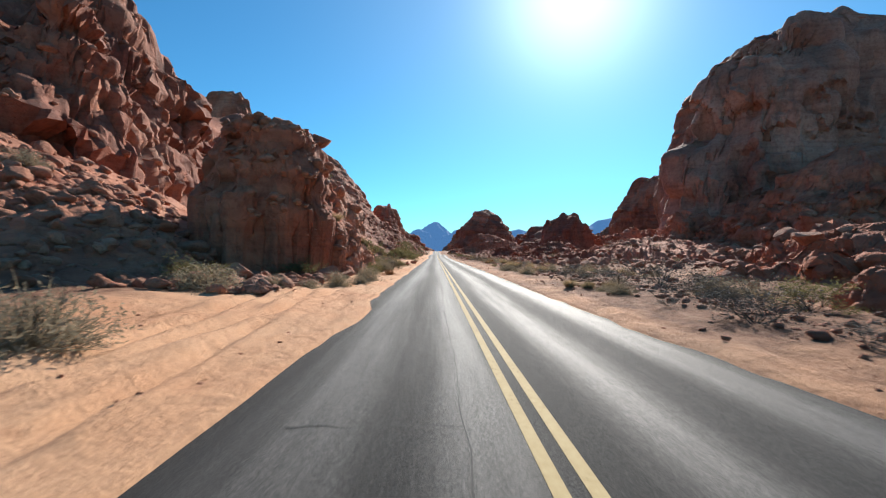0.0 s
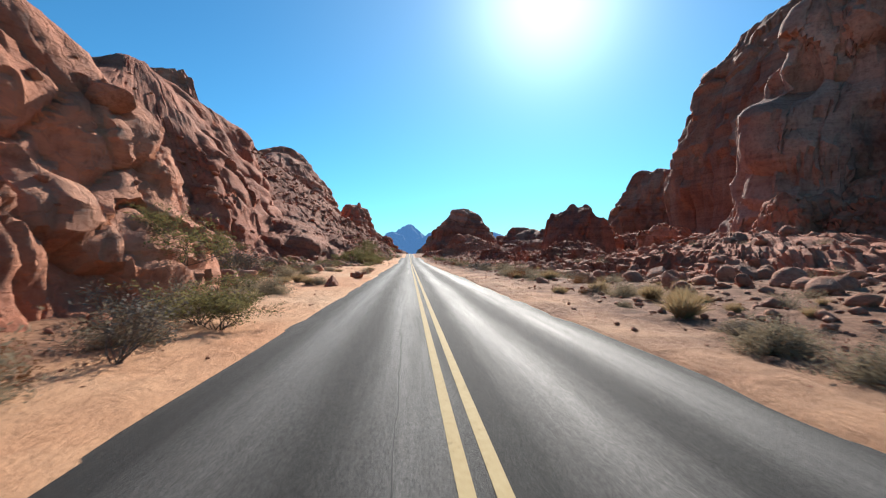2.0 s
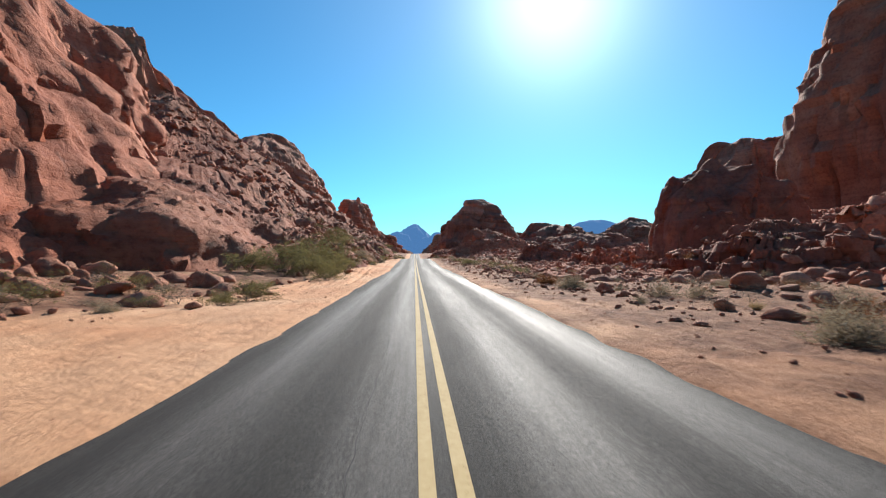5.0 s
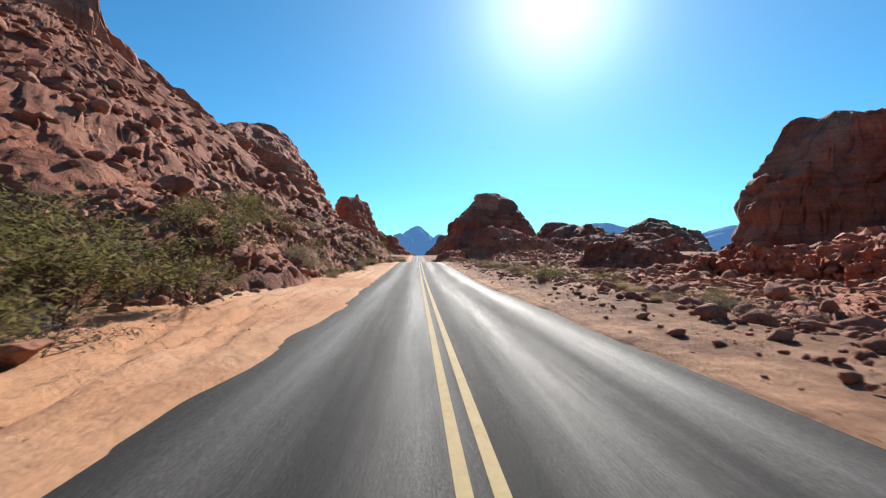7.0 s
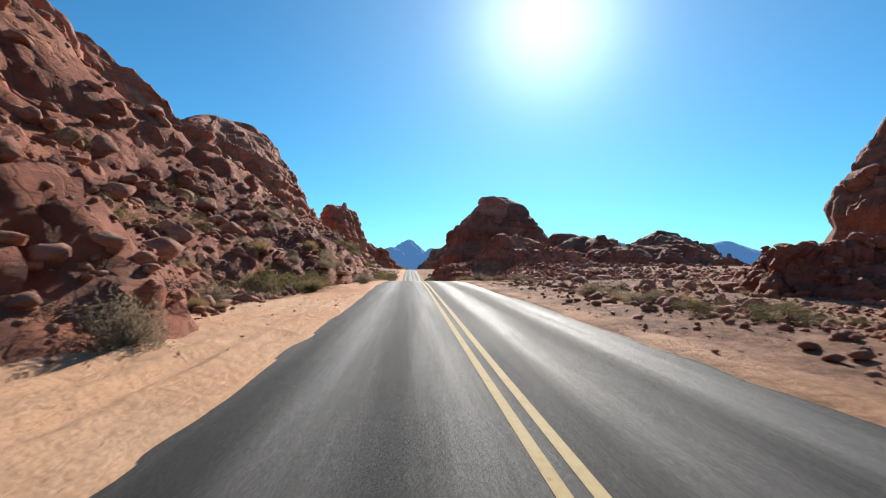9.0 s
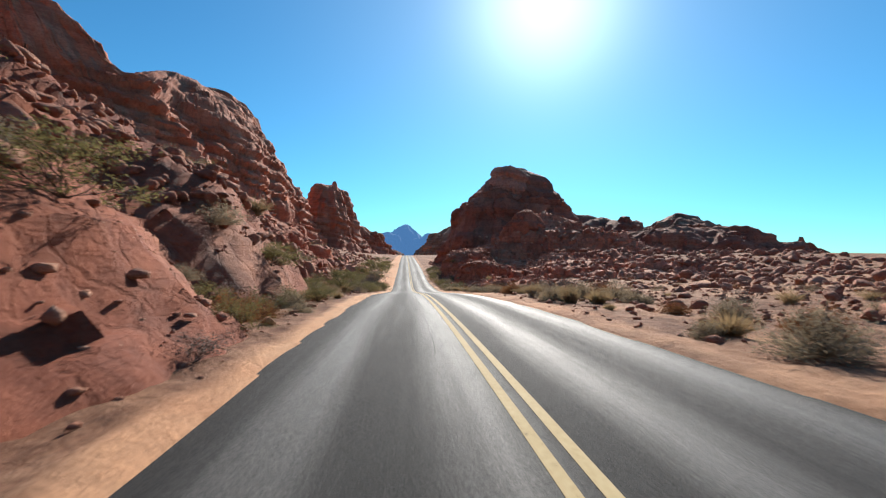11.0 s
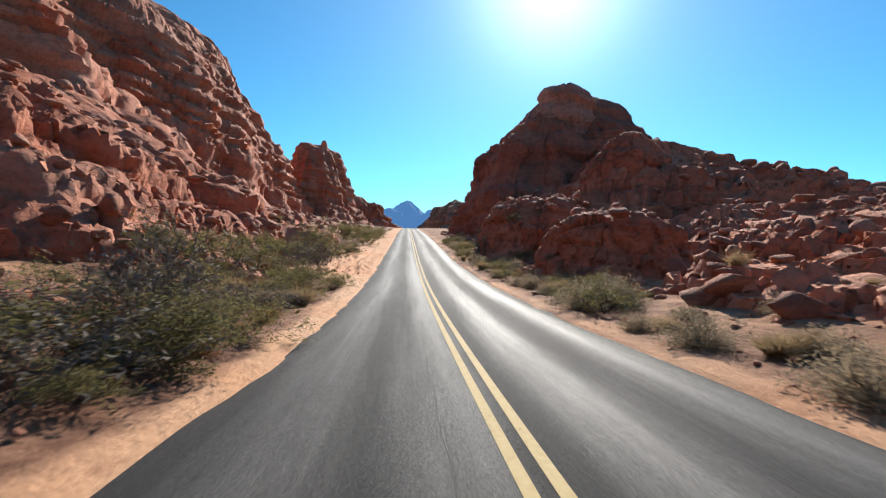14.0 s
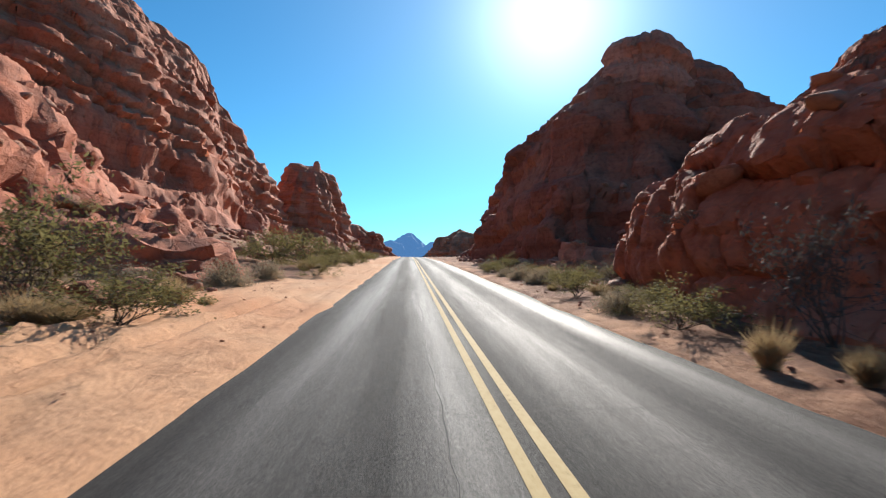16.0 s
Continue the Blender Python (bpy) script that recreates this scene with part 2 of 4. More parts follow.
def sand_material():
    """Bright blown sand beside the road, red-brown stony ground beyond."""
    m, nt, bsdf = mat("desert_sand")
    vec = world_coords(nt)
    big = noise_tex(nt, vec, 0.12, 5, 0.6)
    mid = noise_tex(nt, vec, 1.4, 8, 0.7)
    fine = noise_tex(nt, vec, 26, 5, 0.75)
    sand = ramp(nt, big, ((0.35, (0.586, 0.293, 0.157)), (0.5, (0.637, 0.357, 0.204)), (0.66, (0.646, 0.395, 0.242)))).outputs[0]
    spots = ramp(nt, mid, ((0.28, (0.62, 0.52, 0.47)), (0.42, (1, 1, 1)), (0.7, (1.08, 1.07, 1.05)))).outputs[0]
    sand = mixed(nt, 0.8, sand, spots, "MULTIPLY")
    gravel = ramp(nt, mid, ((0.3, (0.105, 0.0488, 0.0292)), (0.5, (0.23, 0.111, 0.0662)), (0.68, (0.362, 0.202, 0.126)))).outputs[0]
    grit = ramp(nt, fine, ((0.34, (0.55, 0.5, 0.48)), (0.5, (1, 1, 1)), (0.68, (1.25, 1.2, 1.15)))).outputs[0]
    gravel = mixed(nt, 0.9, gravel, grit, "MULTIPLY")
    sand = mixed(nt, 0.4, sand, grit, "MULTIPLY")
    pick = nt.nodes.new("ShaderNodeAttribute")
    pick.attribute_name = "stony"
    drift = noise_tex(nt, vec, 0.22, 6, 0.65)
    push = nt.nodes.new("ShaderNodeMath")
    push.operation = "MULTIPLY_ADD"
    push.inputs[1].default_value = 3.0
    push.inputs[2].default_value = -2.0
    nt.links.new(drift, push.inputs[0])
    tot = nt.nodes.new("ShaderNodeMath")
    tot.operation = "ADD"
    tot.use_clamp = True
    nt.links.new(push.outputs[0], tot.inputs[0])
    twice = nt.nodes.new("ShaderNodeMath")
    twice.operation = "MULTIPLY"
    twice.inputs[1].default_value = 1.5
    nt.links.new(pick.outputs["Fac"], twice.inputs[0])
    nt.links.new(twice.outputs[0], tot.inputs[1])
    nt.links.new(mixed(nt, tot.outputs[0], sand, gravel), bsdf.inputs["Base Color"])
    bsdf.inputs["Roughness"].default_value = 0.95
    bsdf.inputs["Specular IOR Level"].default_value = 0.15
    n1 = bump(nt, mid, 1.0, 0.22)
    n2 = bump(nt, fine, 0.8, 0.03, n1)
    nt.links.new(n2, bsdf.inputs["Normal"])
    return m


SAND = sand_material()


def asphalt_material():
    m, nt, bsdf = mat("worn_asphalt")
    vec = world_coords(nt)
    sep = nt.nodes.new("ShaderNodeSeparateXYZ")
    nt.links.new(vec, sep.inputs[0])
    grain = noise_tex(nt, vec, 42, 4, 0.8)
    blot = noise_tex(nt, world_coords(nt, (1.5, 0.05, 1)), 0.9, 7, 0.68)
    # wheel paths, two to a lane
    wave = nt.nodes.new("ShaderNodeMath")
    wave.operation = "MULTIPLY_ADD"
    wave.inputs[1].default_value, wave.inputs[2].default_value = 3.7, 1.9
    nt.links.new(sep.outputs[0], wave.inputs[0])
    cosn = nt.nodes.new("ShaderNodeMath")
    cosn.operation = "COSINE"
    nt.links.new(wave.outputs[0], cosn.inputs[0])
    blend = nt.nodes.new("ShaderNodeMath")
    blend.operation = "MULTIPLY_ADD"
    blend.inputs[1].default_value = 0.20
    nt.links.new(cosn.outputs[0], blend.inputs[0])
    nt.links.new(blot, blend.inputs[2])
    col = ramp(nt, blend.outputs[0], ((0.3, (0.0192, 0.0185, 0.018)), (0.55, (0.032, 0.0307, 0.0295)), (0.8, (0.0527, 0.0504, 0.0479)))).outputs[0]
    chips = ramp(nt, grain, ((0.36, (0.3, 0.3, 0.3)), (0.5, (1, 1, 1)), (0.64, (2.7, 2.6, 2.45)))).outputs[0]
    col = mixed(nt, 0.8, col, chips, "MULTIPLY")
    nt.links.new(col, bsdf.inputs["Base Color"])
    r = ramp(nt, blend.outputs[0], ((0.3, (0.85, 0.85, 0.85)), (0.8, (0.6, 0.6, 0.6)))).outputs[0]
    nt.links.new(r, bsdf.inputs["Roughness"])
    bsdf.inputs["Specular IOR Level"].default_value = 0.22
    nt.links.new(bump(nt, grain, 1.0, 0.02, bump(nt, blot, 0.12, 0.02)), bsdf.inputs["Normal"])
    return m


ASPHALT = asphalt_material()


def paint_material():
    m, nt, bsdf = mat("worn_yellow_paint")
    vec = world_coords(nt)
    wear = noise_tex(nt, vec, 14, 8, 0.75)
    big = noise_tex(nt, vec, 0.8, 4, 0.6)
    add = nt.nodes.new("ShaderNodeMath")
    add.operation = "MULTIPLY_ADD"
    add.inputs[1].default_value = 0.35
    nt.links.new(big, add.inputs[0])
    nt.links.new(wear, add.inputs[2])
    col = ramp(nt, add.outputs[0], ((0.46, (0.0978, 0.0767, 0.0558)), (0.56, (0.418, 0.307, 0.139)), (0.85, (0.488, 0.377, 0.196)))).outputs[0]
    nt.links.new(col, bsdf.inputs["Base Color"])
    bsdf.inputs["Roughness"].default_value = 0.85
    bsdf.inputs["Specular IOR Level"].default_value = 0.2
    nt.links.new(bump(nt, wear, 0.4, 0.006), bsdf.inputs["Normal"])
    return m


PAINT = paint_material()


def plain_material(name, a, b, scale, rough=0.9, random_tint=0.25, translucent=0.0):
    m, nt, bsdf = mat(name)
    n = noise_tex(nt, coords(nt), scale, 5, 0.65)
    col = ramp(nt, n, ((0.3, a), (0.7, b))).outputs[0]
    info = nt.nodes.new("ShaderNodeObjectInfo")
    tint = ramp(nt, info.outputs["Random"], ((0, (1 - random_tint,) * 3), (1, (1 + random_tint, 1 + random_tint * 0.8, 1 + random_tint * 0.5)))).outputs[0]
    col = mixed(nt, 1.0, col, tint, "MULTIPLY")
    nt.links.new(col, bsdf.inputs["Base Color"])
    bsdf.inputs["Roughness"].default_value = rough
    bsdf.inputs["Specular IOR Level"].default_value = 0.2
    if translucent:
        tr = nt.nodes.new("ShaderNodeBsdfTranslucent")
        nt.links.new(col, tr.inputs["Color"])
        mx = nt.nodes.new("ShaderNodeMixShader")
        mx.inputs[0].default_value = translucent
        nt.links.new(bsdf.outputs[0], mx.inputs[1])
        nt.links.new(tr.outputs[0], mx.inputs[2])
        nt.links.new(mx.outputs[0], nt.nodes["Material Output"].inputs["Surface"])
    return m


CRACK = plain_material("crack_filler", (0.012, 0.012, 0.013), (0.03, 0.03, 0.03), 9, 0.8, 0.1)
# air haze is put into the blue base colour and a faint glow
MOUNTAIN = plain_material("painted_haze_mountain", (0.02, 0.05, 0.10), (0.03, 0.06, 0.12), 0.004, 1.0, 0.05)
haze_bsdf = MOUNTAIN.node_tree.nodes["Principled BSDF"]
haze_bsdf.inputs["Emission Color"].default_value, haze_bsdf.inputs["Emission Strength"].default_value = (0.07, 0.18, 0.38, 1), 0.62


# ---- mesh helpers ----
def mesh_object(name, verts, faces, material, parent=None, smooth=True, label=""):
    me = bpy.data.meshes.new(name)
    if isinstance(faces, list):
        me.from_pydata(np.asarray(verts).tolist(), [], faces)
    else:
        n, k = faces.shape
        me.vertices.add(len(verts))
        me.vertices.foreach_set("co", np.asarray(verts, np.float32).ravel())
        me.loops.add(n * k)
        me.loops.foreach_set("vertex_index", faces.astype(np.int32).ravel())
        me.polygons.add(n)
        me.polygons.foreach_set("loop_start", np.arange(0, n * k, k, dtype=np.int32))
        me.update(calc_edges=True)
    me.materials.append(material)
    if smooth:
        me.polygons.foreach_set("use_smooth", np.ones(len(me.polygons), bool))
    me.update()
    ob = new(name, me)
    if parent is not None:
        ob.parent = parent
    if label:
        ob["label"] = label
    return ob


def grid_faces(nu, nv, wrap=False):
    """Quads of nu rows by nv columns of vertices; wrap closes the columns into a ring."""
    i, j = np.meshgrid(np.arange(nu - 1), np.arange(nv if wrap else nv - 1), indexing="ij")
    k = (j + 1) % nv
    return np.stack([i * nv + j, i * nv + k, (i + 1) * nv + k, (i + 1) * nv + j], -1).reshape(-1, 4)


# ---- ground: one sheet to the horizon ----
near_x = np.concatenate([np.arange(0, 2.6, 0.65), np.arange(2.6, 4.6, 0.1), np.arange(4.6, 8.6, 0.125), np.arange(8.6, 14, 0.4), np.arange(14, 60, 1.6), np.geomspace(60, 4800, 34)])
gx = np.concatenate([-near_x[:0:-1], near_x])
gy = np.concatenate([-np.geomspace(4800, 60, 24), np.arange(-58, -12, 3.0), np.arange(-12, 420, 0.7), np.arange(420, 640, 3.0), np.geomspace(645, 4900, 40)])
GX, GY = np.meshgrid(gx, gy)
GZ = ground_z(GX.ravel(), GY.ravel())
far = np.clip((np.hypot(GX.ravel(), GY.ravel() - 200) - 700) / 1500, 0, 1)
GZ = GZ * (1 - far) + far * -25
ground = mesh_object("ground", np.stack([GX.ravel(), GY.ravel(), GZ], 1), grid_faces(len(gy), len(gx)), SAND)
# how stony the ground is: a belt of bare sand on either shoulder, as wide as the drifts are there
SAND_L = ((-60, 5), (28, 5), (33, 1.8), (58, 2.2), (64, 10), (100, 8), (112, 4.5), (180, 4.5), (188, 2.2), (204, 1.8), (212, 0.1), (262, 0.1), (285, 0.2), (294, 0.7), (298, 4.5), (322, 4.5), (330, 2.2), (700, 2.0))
SAND_R = ((-60, 0.3), (20, 0.5), (30, 1.2), (70, 1.6), (90, 0.8), (190, 0.5), (215, 0.6), (250, 0.7), (265, 0.4), (700, 0.5))
flat_x, flat_y = GX.ravel(), GY.ravel()
belt_l = np.interp(flat_y, *np.array(SAND_L, float).T)
belt_r = np.interp(flat_y, *np.array(SAND_R, float).T)
left_of = np.clip((-HALF - flat_x - belt_l) / (0.5 * belt_l + 0.5), 0, 1)
right_of = np.clip((flat_x - HALF - 0.3 - belt_r) / (0.5 * belt_r + 0.5), 0, 1) * 0.3 + 0.70 - 0.3 * np.exp(-((flat_y - 256) / 24.0) ** 2)
stony = np.where(flat_x < 0, left_of, right_of)
ground.data.attributes.new("stony", "FLOAT", "POINT").data.foreach_set("value", stony.astype(np.float32))
tagged(ground, "peach-coloured desert sand with gravel and old tyre tracks", "ground", kind="structure")

# ---- road ----
ry = np.arange(-60, 640, 0.7)
cross = np.array([-1.0, -0.9, -0.5, 0.0, 0.5, 0.9, 1.0])
crown = np.array([-0.05, 0.0, 0.012, 0.02, 0.012, 0.0, -0.05])
le, re, rz = edge_left(ry) - 0.15, edge_right(ry) + 0.15, road_z(ry)
RX = np.where(cross < 0, -cross[None, :] * le[:, None], cross[None, :] * re[:, None])
RY = np.repeat(ry[:, None], len(cross), 1)
RZ = rz[:, None] + crown[None, :]
rv = np.stack([RX.ravel(), RY.ravel(), RZ.ravel()], 1)
low = rv[:, :].copy()
low[:, 2] -= 0.12
nv = len(rv)
rf = grid_faces(len(ry), len(cross))
road = mesh_object("road", np.concatenate([rv, low]), np.concatenate([rf, rf[:, ::-1] + nv]), ASPHALT)
tagged(road, "two-lane grey asphalt desert road with worn wheel paths", "road", kind="structure")


def road_top(x, y):
    return road_z(y) + np.interp(x, (-HALF, -1.6, 0, 1.6, HALF), (0.002, 0.012, 0.02, 0.012, 0.002))


def road_strip(name, xs, ys, widths, material, lift, label=""):
    """A thin band that lies on the road along the points xs, ys."""
    xs, ys, w = np.asarray(xs, float), np.asarray(ys, float), np.broadcast_to(widths, np.shape(xs))
    dx, dy = np.gradient(xs), np.gradient(ys)
    length = np.hypot(dx, dy)
    nx, ny = -dy / length, dx / length
    ax, ay, bx, by = xs + nx * w / 2, ys + ny * w / 2, xs - nx * w / 2, ys - ny * w / 2
    a = np.stack([ax, ay, road_top(ax, ay) + lift], 1)
    b = np.stack([bx, by, road_top(bx, by) + lift], 1)
    n = len(xs)
    faces = [[i, n + i, n + i + 1, i + 1] for i in range(n - 1)]
    return mesh_object(name, np.concatenate([a, b]), faces, material, road, label=label)


ly = np.arange(-60, 640, 1.0)
for side in (-1, 1):
    road_strip("yellow_line", np.full(len(ly), side * 0.13), ly, 0.122, PAINT, 0.005, "worn yellow painted centre line")

# cracks in the asphalt: one along the lane's seam, others across
rng = np.random.default_rng(4)
for k in range(9):
    ys = np.arange(-5 + k * 37, -5 + k * 37 + rng.uniform(24, 36), 0.35)
    p = np.stack([ys * 0.6, ys * 0 + k, ys * 0], 1)
    road_strip("crack", -0.68 + 0.05 * vnoise(p * 0.4, 31) + 0.025 * vnoise(p * 4, 32), ys, 0.004 + 0.008 * (vnoise(p * 2, 33) + 1), CRACK, 0.003)
ACROSS = [(4.8, -2.4, -0.6), (9.6, -3.0, 1.6), (22.8, -3.1, 2.9), (76.0, -3.0, 2.6), (80.5, -2.6, 2.4), (127.5, -2.6, 0.6), (241.2, -2.6, -0.6), (241.0, 1.6, 3.2), (279.2, -2.9, 0.2), (272.5, -2.2, -0.4)]
ACROSS += [(12 + k * 13.5 + rng.uniform(-5, 5), -rng.uniform(0.8, 3.0), rng.uniform(-0.3, 2.8)) for k in range(23)]
for k, (y0, x0, x1) in enumerate(ACROSS):
    xs = np.arange(x0, x1, 0.1)
    p = np.stack([xs * 1.2, xs * 0 + k, xs * 0], 1)
    road_strip("crack", xs, y0 + 0.16 * vnoise(p, 34) + 0.05 * vnoise(p * 5, 35), 0.006 + 0.014 * (vnoise(p * 2, 36) + 1), CRACK, 0.003)


# ---- sandstone formations ----
SURFACES = []


def formation(name, label, cx, cy, rx, ry, height, seed, cliff=0.65, foot=0.62, turn=0.0, flat=2.2, power=0.7, lumps=0.16, block=5.0, block_amp=0.9,
              ledges=0.5, res=(70, 220), material=None, rough=0.30, step=0.0, sink=1.5, group=""):
    """A rounded sandstone mass. cliff: the share of its height that is steep; foot: the radius share where the talus begins; flat: how level its top is; step: the height of its ledges, where it is terraced."""
    nr, na = res
    rr = np.concatenate([np.linspace(0.03, foot * 0.72, nr // 4, endpoint=False), np.linspace(foot * 0.72, foot * 1.12, nr // 2, endpoint=False), np.linspace(foot * 1.12, 1.0, nr - nr // 4 - nr // 2)])
    u = np.linspace(0, 2 * math.pi, na, endpoint=False)
    # finer towards the road
    aim = radians(-25) if cx < 0 else radians(205)
    th = u - 0.62 * np.sin(u - aim)
    R, T = np.meshgrid(rr, th, indexing="ij")
    R, T = R.ravel(), T.ravel()
    ring = np.stack([np.cos(T) * 1.6, np.sin(T) * 1.6, np.zeros(len(T)) + seed * 3.1], 1)
    swell = 1 + 0.20 * fbm(ring, 3, seed)
    c, s = np.cos(T), np.sin(T)
    sq = (np.abs(c) ** 2.6 + np.abs(s) ** 2.6) ** (-1 / 2.6)
    lx, ly_ = R * c * sq * swell * rx, R * s * sq * swell * ry
    ct, st = math.cos(radians(turn)), math.sin(radians(turn))
    x, y = cx + lx * ct - ly_ * st, cy + lx * st + ly_ * ct
    q = np.clip(R / foot, 0, 1)
    wall = (1 - q ** flat) ** power
    apron = np.clip((1 - R) / (1 - foot), 0, 1)
    apron = np.where(R < foot, 1, apron ** 1.25)
    h = height * (cliff * wall + (1 - cliff) * apron)
    g = ground_z(x, y)
    size = min(rx, ry, height * 1.5)
    big = np.stack([x, y, h], 1) / (size * 0.55)
    h = h * (1 + rough * fbm(big * np.array((1, 1, 0.3)) + seed, 3, seed + 11) * np.clip(q * 1.2, 0.35, 1))
    V = np.stack([x, y, g - sink + h], 1)
    # push the surface in and out along its own normal
    for level in range(2):
        G = V.reshape(nr, na, 3)
        du = np.gradient(G, axis=0)
        dv = np.roll(G, -1, 1) - np.roll(G, 1, 1)
        N = np.cross(du, dv).reshape(-1, 3)
        N /= np.maximum(np.linalg.norm(N, axis=1, keepdims=True), 1e-9)
        N[N[:, 2] < -0.2] *= -1
        steep = np.clip(R / foot * 1.3, 0.4, 1) * np.clip((1 - R) * 22, 0, 1) * np.clip(R / 0.09, 0, 1)
        if level == 0:
            d = size * lumps * (0.35 - ridged(V / (size * 0.8) + seed, 3, seed + 20)) * 0.5
            d += size * lumps * 0.35 * fbm(V * np.array((1, 1, 0.35)) / (size * 0.22) + seed, 3, seed + 30)
        else:
            wob = 0.22 * np.stack([fbm(V / block + k, 2, seed + 40 + k) for k in range(3)], 1)
            tone, gap, face = cells(V * np.array((1, 1, 1.25)) / block + wob, seed + 50)
            d = block_amp * ((tone - 0.5) * 0.8 + face * 1.9 - 0.6 * np.clip(1 - gap / 0.10, 0, 1))
            if abs(cx) < 62 and cy < 420:
                tone, gap, face = cells(V / (block * 0.36) + wob, seed + 90)
                d += block_amp * 0.36 * ((tone - 0.5) * 0.9 + face * 1.8 - 0.4 * np.clip(1 - gap / 0.10, 0, 1))
            bed = V[:, 2] * 0.75 + V[:, 0] * 0.11 + V[:, 1] * 0.06 + 0.8 * fbm(V / 11.0, 2, seed + 60)
            bn = vnoise(np.stack([bed * 0.8, bed * 0, bed * 0], 1), 77)
            d += ledges * np.clip(bn * 2.0, -1, 1)
            d += block_amp * 0.16 * fbm(V / (block * 0.25), 3, seed + 70)
        V = V + N * (d * steep)[:, None]
    if step:
        bed = V[:, 2] / step + 0.7 * fbm(V / (step * 5.0), 3, seed + 80) + 0.035 * V[:, 0]
        part_up = bed - np.floor(bed)
        riser = np.clip((part_up - 0.55) / 0.45, 0, 1)
        V[:, 2] += 0.85 * step * (riser * riser * (3 - 2 * riser) - part_up) * np.clip((1 - R) * 14, 0, 1)
    V[-na:, 2] = np.minimum(V[-na:, 2], g[-na:] - 0.5)
    faces = grid_faces(nr, na, True).tolist() + [list(range(na))[::-1]]
    faces = [f[::-1] for f in faces]
    SURFACES.append((V, faces[:-1]))
    root = new(name)
    cap, foot_row = nr // 4, min(nr - 2, nr // 4 + nr // 2 + 1)
    rows = np.array(faces[:-1]).reshape(nr - 1, na, 4)
    for part_name, r0, r1 in (("crown", 0, cap), ("cliff", cap, foot_row), ("talus_slope", foot_row, nr - 1)):
        f = rows[r0:r1].reshape(-1, 4) - r0 * na
        part_faces = f.tolist() + [faces[-1]] if r0 == 0 else f
        piece = mesh_object(part_name, V[r0 * na:(r1 + 1) * na], part_faces, material or ROCK, root)
        piece.data.set_sharp_from_angle(angle=radians(38))
    return tagged(root, label, "rock formation", group or "sandstone formations")


